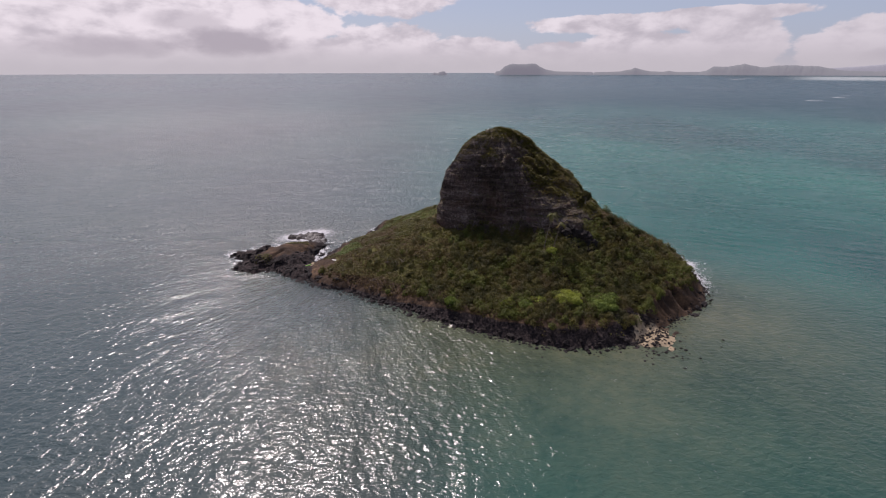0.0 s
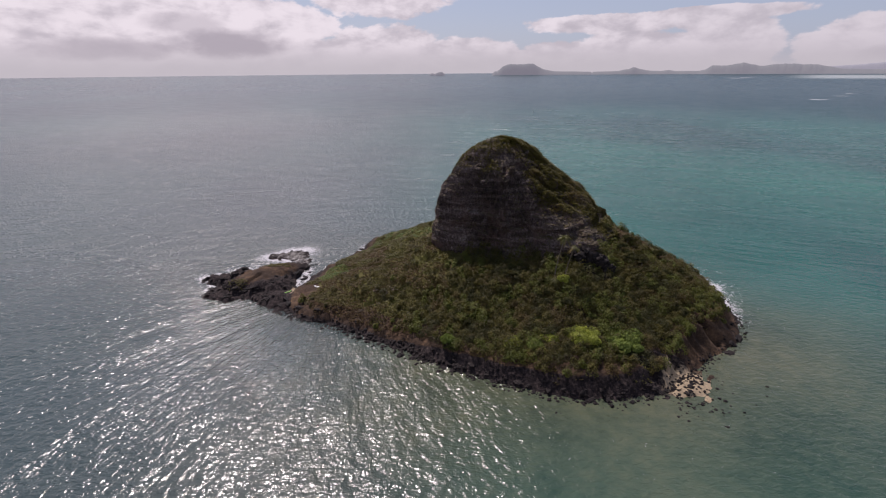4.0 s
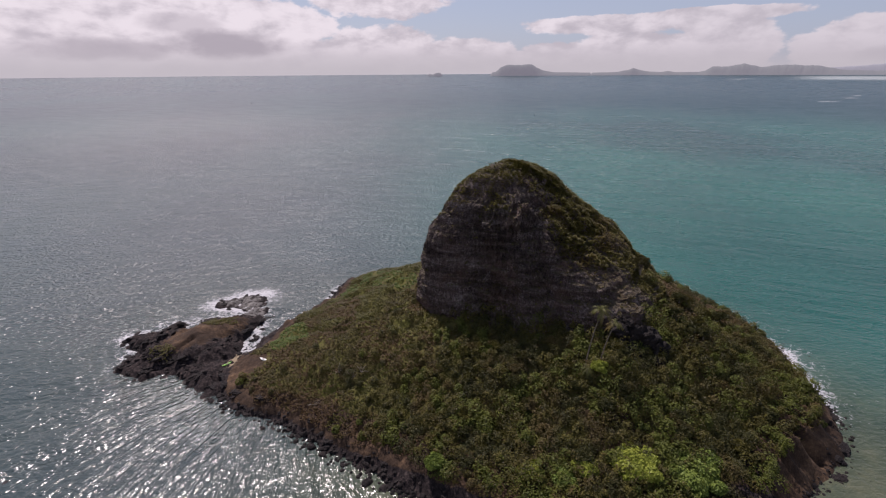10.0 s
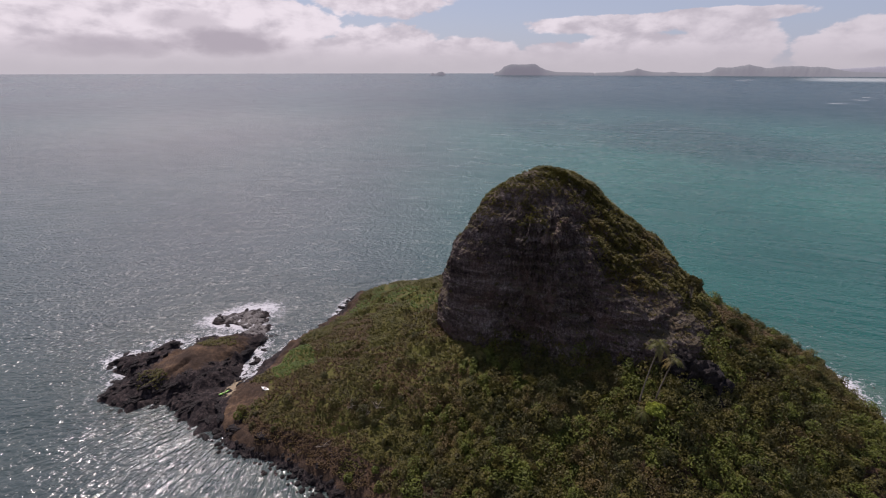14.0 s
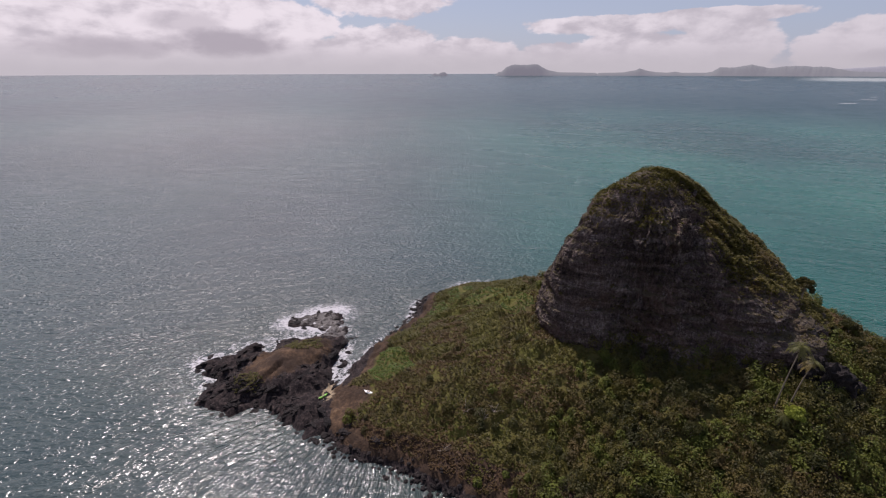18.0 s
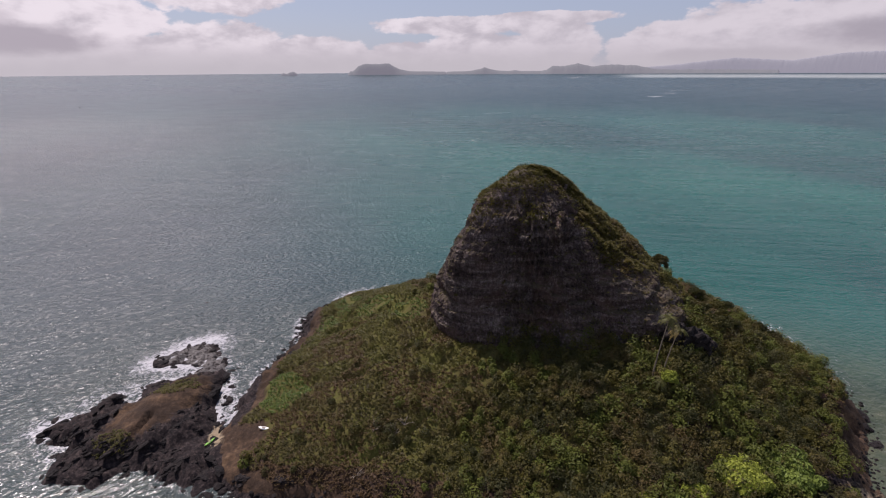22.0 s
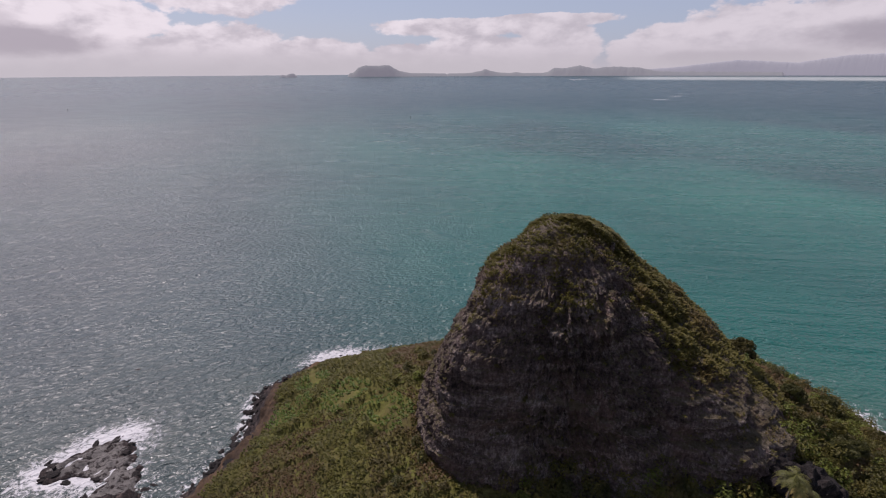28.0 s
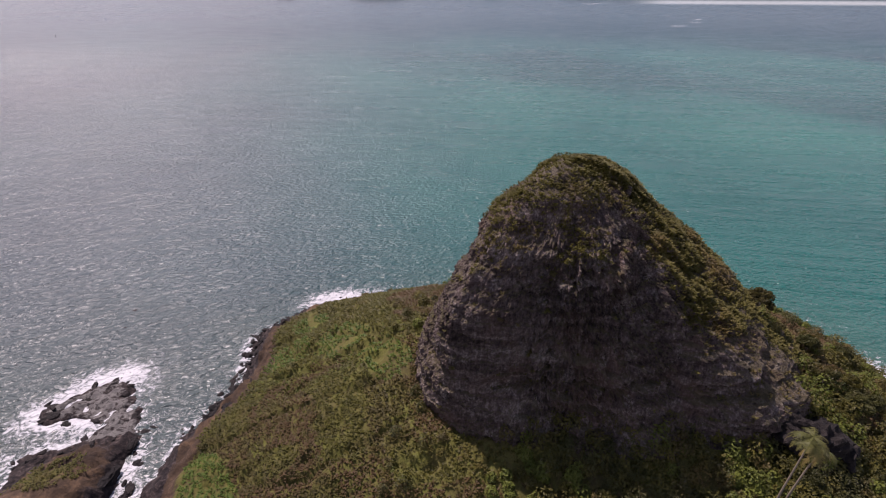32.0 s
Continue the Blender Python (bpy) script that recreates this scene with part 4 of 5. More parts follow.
def build_grass():
    rng, x, y, h, r, a, inland, out = scatter(0.68, 12)
    front = ease(np.cos(a - radians(292)), 0.28, 0.6)
    coast = 4.0 + 3.5 * ease(np.cos(a - radians(155)), 0.6, 0.9) + 3.0 * ease(np.cos(a - radians(325)), 0.93, 0.98)
    ok = (inland > coast + 2.5 * fractal(x * 0.1, y * 0.1, octaves=3)) & (out > -1) & (h > 2.0) & (rng.uniform(0, 1, x.size) < 0.95 - 0.75 * front * (1 - ease(np.degrees(a) % 360, 312, 328)))
    bald = fractal(x * 0.11 + 30, y * 0.11, octaves=3)
    ok &= (bald < 0.95) & ~(landing(x, y) & (bald > -0.15))
    x, y, h = x[ok], y[ok], h[ok]
    green = lawn_weight(x, y) > 0.45
    pts = np.stack([x, y, h - 0.05], -1)
    fresh = fractal(x * 0.09 + 3, y * 0.09 + 8, octaves=3) > 0.22 - 0.6 * ease(y, 212, 240) * ease(x, 10, -10)
    stuff("grass", "dry yellow-brown grass tufts on the slope", "grass", [tuft_quads(pts[~green & ~fresh], 7, 0.55, rng)], GRASS)
    stuff("fresh_grass", "olive green grass and herbs on the slope", "grass", [tuft_quads(pts[~green & fresh], 8, 0.5, rng)], GRASS_GREEN)
    stuff("lawn_grass", "patch of bright green low creeping plants", "grass", [tuft_quads(pts[green], 11, 0.4, rng)], LAWN)
    # the grassy back of the rocky point
    x, y = rng.uniform(-102, -66, 4200), rng.uniform(205, 248, 4200)
    w = point_green(x, y) + 0.25 * fractal(x * 0.15, y * 0.15, octaves=3) + 0.12
    ok = w > 0.5
    p = np.stack([x[ok], y[ok], ground_height(x[ok], y[ok]) - 0.03], -1)
    stuff("point_grass", "thin brown and green grass on the rocky point", "grass", [tuft_quads(p, 8, 0.4, rng)], GRASS_GREEN)


def build_dome_plants():
    rng = np.random.default_rng(13)
    v = DOME_VERTS
    rad, a = polar(v[:, 0], v[:, 1])
    ring = DOME_RING
    grid = v.reshape(-1, ring, 3)
    rr = rad.reshape(-1, ring)
    dz = np.gradient(grid[:, :, 2], axis=0)
    dr = np.gradient(rr, axis=0)
    flatness = (np.abs(dr) / (np.abs(dr) + np.abs(dz) + 1e-6)).ravel()
    z = v[:, 2]
    turn = np.degrees(a) % 360
    front = ease(turn, 346, 330) * ease(turn, 250, 270)                # the cliff ends in a bare corner under the shoulder
    east = ease(np.cos(a - radians(5)), 0.35, 0.75) * (1 - front * ease(z + 2.5 * fractal(v[:, 0] * 0.2, v[:, 1] * 0.2, octaves=2), 41, 37))
    crag = ease(turn, 284, 300) * ease(turn, 356, 340) * ease(z, 49, 51.5) * ease(z, 60.5, 58)         # bare rock under the summit
    east = east * (1 - 0.85 * crag)
    cap = ease(z + 2.5 * fractal(v[:, 0] * 0.15, v[:, 1] * 0.15, octaves=3), 48, 55) * (1 - 0.85 * crag)
    n = fractal(v[:, 0] * 0.13, v[:, 1] * 0.13, z * 0.13, octaves=3)
    want = np.clip(east * (0.75 + 0.4 * n) + cap * (0.2 + 0.5 * n) + 0.22 * ease(flatness, 0.5, 0.8) * (0.3 + 0.5 * n), 0, 1)
    area = rad / rad.max() + 0.03
    p = want * area * (z > 17) * (1 - 0.6 * ease(rad, 4, 0))
    pb = p * (1 - 0.65 * cap * (1 - east))
    bushes = rng.choice(len(v), 800, False, pb / pb.sum())
    tufts = rng.choice(len(v), 24000, False, p / p.sum())
    green = n[bushes] + rng.normal(0, 0.25, len(bushes)) > 0.18
    s = rng.uniform(0.35, 0.95, len(bushes)) ** 1.3 * (0.9 - 0.1 * east[bushes])
    c, r3 = v[bushes] + np.array((0, 0, 0.25)), np.stack([s, s, s * 0.8], -1)
    stuff("cliff_shrub_cover", "small green shrubs clinging to the dome", "scrub", [leaf_quads(c[green], r3[green], 46, 0.22, rng)], LEAF)
    stuff("cliff_dry_cover", "brown and olive dry scrub on the dome", "scrub", [leaf_quads(c[~green], r3[~green], 46, 0.2, rng)], SCRUB_DRY)
    straw = (east[tufts] > 0.3) & (n[tufts] > -0.35)
    stuff("cliff_grass", "olive grass on the dome's cap and ledges", "grass", [tuft_quads(v[tufts[~straw]], 8, 0.42, rng)], GRASS_CAP)
    stuff("shoulder_grass", "straw-yellow grass on the dome's eastern shoulder", "grass", [tuft_quads(v[tufts[straw]], 9, 0.5, rng)], GRASS_STRAW)


LEAF_MID = leaf_material("light_leaves", (0.055, 0.071, 0.013), (0.121, 0.137, 0.023), (0.121, 0.100, 0.025), 0.05, 0.4)
HERB_BROWN = leaf_material("brown_herbs", (0.042, 0.038, 0.012), (0.081, 0.072, 0.020), (0.084, 0.065, 0.024), 0.15)
LEAF_LIME = leaf_material("lime_leaves", (0.090, 0.135, 0.026), (0.202, 0.260, 0.053), (0.171, 0.214, 0.047), 0.0)
GRASS_GREEN = leaf_material("olive_grass", (0.047, 0.046, 0.011), (0.105, 0.099, 0.019), (0.098, 0.080, 0.023), 0.08, 0.0, 0.35)
SCRUB_DRY = leaf_material("dry_scrub", (0.035, 0.030, 0.011), (0.075, 0.065, 0.021), (0.084, 0.058, 0.026), 0.12, 0.3, 0.35)
GRASS_CAP = leaf_material("cap_grass", (0.062, 0.055, 0.018), (0.128, 0.116, 0.030), (0.106, 0.079, 0.033), 0.15, 0.0, 0.4)
# dry straw grass, lightened to stand in for sun on the eastern shoulder
GRASS_STRAW = leaf_material("straw_grass", (0.063, 0.055, 0.017), (0.145, 0.128, 0.033), (0.123, 0.088, 0.033), 0.1, 0.0, 0.45)
build_cover()
build_herbs()
build_grass()
build_dome_plants()


# ---- trees ----
def tube(path, radii, sides=8):
    """A tapered round stem along a path: vertices and quads."""
    path = [Vector(p) for p in path]
    verts, faces = [], []
    for i, p in enumerate(path):
        way = (path[min(i + 1, len(path) - 1)] - path[max(i - 1, 0)]).normalized()
        q = way.to_track_quat("Z", "Y")
        for k in range(sides):
            t = 2 * math.pi * k / sides
            verts.append(p + q @ Vector((math.cos(t) * radii[i], math.sin(t) * radii[i], 0)))
    for i in range(len(path) - 1):
        for k in range(sides):
            a, b = i * sides + k, i * sides + (k + 1) % sides
            faces.append((a, b, b + sides, a + sides))
    return np.array([tuple(v) for v in verts]), np.array(faces)


def under(ob, parent):
    ob.parent = parent
    return ob


def ground_at(x, y):
    return float(ground_height(np.array([x]), np.array([y]))[0])


def tree(name, label, x, y, spread, top, leaf_mat, seed, leaf=0.36, density=300, category="tree", group="", foot=None):
    """A low spreading tree: trunk, limbs and a clumped crown of leaves."""
    rng = np.random.default_rng(seed)
    z = ground_at(x, y) if foot is None else foot
    root = tagged(new(name), label, category, group)
    root.location = (x, y, z)
    high = max(top - z, 1.6)
    tv, tf = tube([(0, 0, -0.4), (0.1, 0.05, high * 0.3), (0.25, 0.1, high * 0.6)], [0.09 * high ** 0.5 + 0.1, 0.08 * high ** 0.5 + 0.05, 0.08], 8)
    under(mesh_object("trunk", tv, tf, BARK, True), root)
    clumps, sizes = [], []
    limbs = int(5 + spread)
    for k in range(limbs):
        t = 2 * math.pi * k / limbs + rng.uniform(-0.4, 0.4)
        d = spread * rng.uniform(0.3, 0.78)
        e = Vector((math.cos(t) * d, math.sin(t) * d, high * rng.uniform(0.5, 0.8)))
        lv, lf = tube([(0.05, 0.03, high * 0.25), tuple(e * 0.55 + Vector((0, 0, high * 0.15))), tuple(e)], [0.1, 0.07, 0.03], 6)
        under(mesh_object("limb", lv, lf, BARK, True), root)
        clumps.append(tuple(e))
        sizes.append(spread * rng.uniform(0.3, 0.46))
    clumps.append((0, 0, high * 0.78))
    sizes.append(spread * 0.5)
    for k in range(2 * limbs + 4):
        t, d = rng.uniform(0, 2 * math.pi), spread * rng.uniform(0.1, 0.85)
        clumps.append((math.cos(t) * d, math.sin(t) * d, high * (0.92 - 0.45 * (d / spread) ** 2 + rng.uniform(-0.12, 0.1))))
        sizes.append(spread * rng.uniform(0.14, 0.24))
    sizes = np.array(sizes)
    cv, cf = leaf_quads(clumps, np.stack([sizes, sizes, sizes * 0.72], -1), int(density), leaf, rng, 0.2, -0.45, 0.38, 0.2)
    under(mesh_object("crown", cv, cf, leaf_mat), root)
    return root


tree("heliotrope_tree", "bright yellow-green spreading tree above the shore bank", 41.0, 155.0, 5.4, 10.8, LEAF_BRIGHT, 21, 0.4, 420)
tree("heliotrope_tree", "round bright green tree leaning over the bank", 52.6, 155.0, 6.4, 9.0, LEAF_LIME, 22, 0.4, 420)
for k, (tx, ty, ts, tt) in enumerate(((19.5, 155.5, 3.0, 8.6), (25.5, 153.5, 2.8, 8.4), (30.5, 155.0, 2.6, 8.8), (-1.0, 159.5, 2.6, 7.4))):
    tree("beach_shrub", "yellow-green large-leaved shrub at the bank's edge", tx, ty, ts, tt, LEAF_LIME if k % 2 else LEAF_BRIGHT, 30 + k, 0.34, 150, "shrub", "bright shrubs along the bank")
tree("lone_shrub", "pale lime shrub rising out of dark scrub", 38.0, 175.0, 2.2, 21.5, LEAF_BRIGHT, 40, 0.3, 160, "shrub")
tree("shoulder_tree", "dry brown-green bushy tree on the dome's eastern shoulder", 57.8, 206.6, 2.6, 36.0, SCRUB_DRY, 41, 0.26, 150, foot=30.6)
rng = np.random.default_rng(51)
for k in range(46):
    t = radians(rng.uniform(245, 352))
    f = rng.uniform(0.1, 0.9)
    rb, rs_ = float(round_table(FOOT_R, np.array([t]))[0]), float(shore_radius(np.array([t]))[0])
    q = rb + 3 + (rs_ - 12 - rb) * f
    tx, ty = CX + q * math.cos(t), CY + q * math.sin(t)
    s = rng.uniform(1.5, 2.5)
    tree("tall_shrub", "tall dark green rounded shrub over lower scrub", tx, ty, s, ground_at(tx, ty) + s * rng.uniform(1.15, 1.6), LEAF_DARK if k % 3 else LEAF, 60 + k, 0.28, 110, "shrub", "tall shrubs on the slope")


def palm(label, base, top, fronds, length, seed):
    rng = np.random.default_rng(seed)
    root = tagged(new("coconut_palm"), label, "palm tree", "palms below the cliff")
    root.location = base
    tip = Vector(top) - Vector(base)
    path = [tuple(Vector((tip.x * f ** 1.5, tip.y * f ** 1.5, tip.z * f - 0.5 * (f == 0)))) for f in (0, 0.2, 0.4, 0.6, 0.8, 1.0)]
    v, f = tube(path, [0.24, 0.17, 0.14, 0.125, 0.115, 0.105], 9)
    under(mesh_object("trunk", v, f, PALM_BARK, True), root)
    for k in range(fronds):
        t = 2 * math.pi * k / fronds + rng.uniform(-0.25, 0.25)
        rise = rng.uniform(-0.5, 0.75)
        out = Vector((math.cos(t), math.sin(t), 0))
        side = Vector((-math.sin(t), math.cos(t), 0))
        L = length * rng.uniform(0.8, 1.1)
        verts, faces = [], []
        spine = []
        for i in range(11):
            s = i / 10
            spine.append(tip + out * L * s * (1 - 0.18 * s * s) + Vector((0, 0, L * (rise * s - (0.65 + 0.3 * rise) * s * s))))
        for i in range(10):
            a, b = spine[i], spine[i + 1]
            w = 0.035
            n = len(verts)
            verts += [a - side * w, a + side * w, b + side * w, b - side * w]
            faces.append((n, n + 1, n + 2, n + 3))
            reach = L * 0.2 * math.sin(math.pi * min(0.12 + 0.85 * (i + 0.5) / 10, 1))
            for m in (0.0, 0.5):
                for sg in (-1, 1):
                    p = a.lerp(b, m)
                    e = p + side * sg * reach + out * reach * 0.5 + Vector((0, 0, -reach * rng.uniform(0.35, 0.8)))
                    n = len(verts)
                    verts += [p, p + (b - a) * 0.34, e, p.lerp(e, 0.55) - (b - a) * 0.16]
                    faces.append((n, n + 1, n + 2, n + 3))
        under(mesh_object("frond", np.array([tuple(q) for q in verts]), np.array(faces), FROND), root)


gz = ground_at
palm("tall slender coconut palm leaning below the cliff", (35.4, 177.2, gz(35.4, 177.2)), (38.2, 177.8, 34.0), 15, 3.2, 71)
palm("coconut palm with yellowing fronds beside a taller one", (39.2, 178.2, gz(39.2, 178.2)), (41.8, 178.3, 30.2), 14, 3.0, 72)
palm("short young coconut palm half sunk in scrub", (35.0, 174.5, gz(35.0, 174.5)), (35.2, 174.2, gz(35, 174.5) + 3.4), 9, 2.6, 73)


# ---- rocks ----
def rock_mesh(name, seed, detail, stretch=(1, 1, 0.75), rough=0.3):
    rng = np.random.default_rng(seed)
    bm = bmesh.new()
    bmesh.ops.create_icosphere(bm, subdivisions=detail, radius=1.0)
    o = rng.uniform(0, 50, 3)
    co = np.array([tuple(v.co) for v in bm.verts])
    f = fractal(co[:, 0] * 0.9 + o[0], co[:, 1] * 0.9 + o[1], co[:, 2] * 0.9 + o[2], octaves=4, gain=0.6)
    chip = np.round(f * 3) / 3 - 0.9 * np.abs(fractal(co[:, 0] * 2.6 + o[1], co[:, 1] * 2.6, co[:, 2] * 2.6 + o[0], octaves=3, gain=0.65)) * (detail > 2)
    new_co = co * (1 + rough * (0.6 * f + 0.5 * chip))[:, None] * np.array(stretch)
    for v, p in zip(bm.verts, new_co):
        v.co = p
    me = bpy.data.meshes.new(name)
    bm.to_mesh(me)
    bm.free()
    me.materials.append(LAVA)
    return me


BOULDERS = [rock_mesh("boulder", 100 + k, 2, (1.0, 0.85 + 0.04 * (k % 4), 0.55 + 0.07 * (k % 5)), 0.42) for k in range(9)]
CRAGS = [rock_mesh("crag", 200 + k, 4, (1.0, 0.7 + 0.06 * (k % 3), 0.5 + 0.06 * (k % 4)), 0.6) for k in range(6)]


BLOCKS = [rock_mesh("block", 260 + k, 3, (1.0, 0.7 + 0.06 * (k % 3), 0.5 + 0.06 * (k % 4)), 0.6) for k in range(6)]
OUTCROP = rock_mesh("outcrop", 230, 4, (1.0, 0.8, 0.7), 0.6)
OUTCROP.materials[0] = LAVA
SUMMIT = rock_mesh("summit_block", 231, 3, (1.0, 0.8, 0.8), 0.6)
SUMMIT.materials[0] = CLIFF


def rock(kind, name, label, x, y, z, size, turn, group="", category="boulder", scale=(1, 1, 1)):
    ob = new(name, kind)
    ob.matrix_world = Matrix.Translation((x, y, z)) @ Euler((0, 0, turn)).to_matrix().to_4x4() @ Matrix.Diagonal((size * scale[0], size * scale[1], size * scale[2], 1))
    return tagged(ob, label, category, group)


def shore_rocks():
    rng = np.random.default_rng(81)
    spots = []
    for k in range(1800):
        t = radians(rng.uniform(92, 352))
        deg = math.degrees(t)
        rs_ = float(shore_radius(np.array([t]))[0])
        if 165 < deg < 196:
            continue
        off = rng.normal(0.3, 1.5 if 196 < deg < 305 else 1.1)
        s = float(np.clip(rng.lognormal(-1.0, 0.4), 0.22, 1.15))
        if deg > 305:
            s *= 0.8
        spots.append((CX + (rs_ + off) * math.cos(t), CY + (rs_ + off) * math.sin(t), s, 0.16))
    for k in range(170):                                        # scattered stones on the sandy spit and the reef flat
        spots.append((rng.normal(67, 6), rng.normal(140, 5.5), float(np.clip(rng.lognormal(-1.2, 0.4), 0.15, 0.6)), 0.12))
    for k in range(210):
        t, q = radians(rng.uniform(255, 345)), rng.exponential(5) + 1
        rs_ = float(shore_radius(np.array([t]))[0])
        spots.append((CX + (rs_ + q) * math.cos(t), CY + (rs_ + q) * math.sin(t), rng.uniform(0.18, 0.45), -0.45))
    xy = np.array([(p[0], p[1]) for p in spots])
    h = ground_height(xy[:, 0], xy[:, 1])
    joined, picked = [], 0
    order = sorted(range(len(spots)), key=lambda i: -spots[i][2])
    chosen = set(order[:300])
    base = [np.array([tuple(v.co) for v in m.vertices]) for m in BOULDERS]
    tris = [np.array([tuple(p.vertices) for p in m.polygons]) for m in BOULDERS]
    for i, (x, y, s, lift) in enumerate(spots):
        z = max(float(h[i]), -0.12) + lift * s
        turn = rng.uniform(0, 6.28)
        k = int(rng.integers(len(BOULDERS)))
        if i in chosen:
            rock(BOULDERS[k], "boulder", "dark basalt boulder at the waterline", x, y, z, s, turn, "boulders along the shore")
        else:
            c, sn = math.cos(turn), math.sin(turn)
            v = base[k] * s
            joined.append((np.stack([v[:, 0] * c - v[:, 1] * sn + x, v[:, 0] * sn + v[:, 1] * c + y, v[:, 2] + z], -1), tris[k]))
    stuff("shore_stones", "small dark stones and cobbles along the waterline", "stones", joined, LAVA)
    # black crags of the rocky point, its hook, and the back shore
    for k, (x, y, s, sx, sz, turn) in enumerate(((-105, 222.5, 2.8, 1.5, 1.0, 0.5), (-101.5, 224, 2.6, 1.4, 1.1, 0.3), (-96, 230.5, 1.9, 1.5, 1.1, 0.9), (-95.2, 233.2, 1.1, 1.2, 1.2, 0.2), (-97, 224, 2.2, 1.3, 0.9, 0.7),
                                                 (-86, 235.5, 2.2, 1.4, 1.2, 1.1), (-87.5, 231, 1.7, 1.3, 1.1, 1.4), (-101, 217.5, 2.4, 1.4, 0.9, 1.9), (-97.5, 210, 2.4, 1.4, 0.7, 1.4), (-95.5, 205.5, 2.2, 1.5, 0.7, 0.4), (-89.5, 201.5, 2.0, 1.5, 0.7, 0.6),
                                                 (-85, 249, 2.2, 2.0, 0.8, 0.45), (-80.5, 252.3, 1.9, 1.9, 0.7, 0.5), (-76.5, 256, 1.5, 1.6, 0.6, 0.5), (-72, 252.5, 1.4, 1.5, 0.6, -1.1),
                                                 (-68, 243.5, 1.6, 1.8, 0.6, 1.4), (-66.5, 234, 2.0, 1.8, 1.0, 1.4), (-68.5, 225, 2.4, 1.7, 0.9, 1.3), (-73, 213, 2.8, 1.8, 0.8, 0.8),
                                                 (-83, 207, 2.6, 1.6, 0.7, 0.6), (-72, 200, 2.4, 1.6, 0.7, 0.5), (-66, 195, 2.0, 1.4, 0.6, 0.3), (-57, 190.5, 2.0, 1.4, 0.7, -0.2), (-48, 186, 1.8, 1.4, 0.7, -0.3),
                                                 (-20, 280.5, 3.6, 1.4, 0.9, 0.4), (-16, 278, 2.4, 1.2, 0.9, 0.0), (-4, 279, 2.2, 1.6, 0.6, 0.2), (5, 279, 2.0, 1.5, 0.7, 0.1), (13, 279.5, 1.8, 1.4, 0.7, 0.3),
                                                 (-37, 270.5, 2.6, 1.6, 0.6, 0.6), (-43, 262, 2.8, 1.6, 0.7, 1.0), (-47, 250, 2.6, 1.5, 0.8, 1.2), (-51, 240, 2.2, 1.4, 0.8, 1.1),
                                                 (97, 170, 2.6, 1.3, 0.7, 0.9), (103, 182, 2.2, 1.4, 0.7, 1.3), (90, 162, 2.4, 1.3, 0.7, 0.6))):
        rock(CRAGS[k % 6], "lava_crag", "jagged black lava crag washed by the sea", x, y, max(ground_at(x, y), 0) - 0.3 * s * sz, s * 0.8, turn, "crags of the rocky shore", "rock", (sx, 1, sz))
    small = np.random.default_rng(84)
    k = len(TONGUE)
    for i in range(k):
        (ax, ay), (bx, by) = TONGUE[i], TONGUE[(i + 1) % k]
        for j in range(int(math.hypot(bx - ax, by - ay) / 2.2)):
            f = small.uniform(0, 1)
            x, y = ax + (bx - ax) * f + small.normal(0, 1.3), ay + (by - ay) * f + small.normal(0, 1.3)
            s = small.uniform(0.45, 1.3)
            if y > 238 and small.uniform(0, 1) < 0.4:
                continue
            rock(BLOCKS[int(small.integers(6))], "lava_block", "broken black lava block on the rocky point", x, y, max(ground_at(x, y), -0.1) - 0.1 * s, s, small.uniform(0, 6.28), "blocks round the rocky point", "rock", (1.3, 1, small.uniform(0.6, 1.2)))
    for i in range(400):                                        # upturned strata over the seaward side of the point
        x, y = small.uniform(-104, -66), small.uniform(197, 236)
        along, across = (x + 79) * 0.62 + (y - 221) * 0.78, (x + 79) * 0.78 - (y - 221) * 0.62
        if float(tongue_depth(np.array([x]), np.array([y]))[0]) < 1.5 or (along / 17) ** 2 + ((across + 1) / 9) ** 2 < 0.75 or abs(x + 64.5) < 3:
            continue
        s = small.uniform(0.35, 0.95)
        rock(BLOCKS[int(small.integers(6))], "strata_ridge", "dark upturned lava ridge on the rocky point", x, y, ground_at(x, y) - 0.22 * s, s, 0.9 + small.normal(0, 0.6), "ridges on the rocky point", "rock", (small.uniform(1.2, 2.0), 0.9, small.uniform(0.6, 1.2)))
    for i in range(150):                                        # broken bedrock along the shore banks
        t = radians(small.uniform(95, 165) if i % 2 else small.uniform(197, 300))
        q = float(shore_radius(np.array([t]))[0]) + (small.uniform(-5.5, 1.2) if i % 2 else small.normal(-0.6, 1.2))
        x, y, s = CX + q * math.cos(t), CY + q * math.sin(t), small.uniform(0.4, 1.15)
        rock(BLOCKS[int(small.integers(6))], "bank_rock", "dark fractured lava ledge on the shore bank", x, y, max(ground_at(x, y), -0.1) - 0.15 * s, s, small.uniform(0, 6.28), "ledges on the shore bank", "rock", (1.5, 1, small.uniform(0.5, 0.9)))
    # broken rock round the summit
    for i in range(26):
        t, z = radians(small.uniform(-70, 60) if i % 3 else small.uniform(60, 290)), small.uniform(49, 60.5)
        q = float(dome_radius(np.array([t % (2 * math.pi)]), np.array([z]))[0])
        s = small.uniform(0.5, 1.1)
        rock(SUMMIT, "summit_rock", "dark broken basalt block near the summit", CX + (q - 0.3) * math.cos(t), CY + (q - 0.3) * math.sin(t), z - 0.3, s, small.uniform(0, 6.28), "rocks round the summit", "rock", (1.1, 1, small.uniform(0.9, 1.5)))
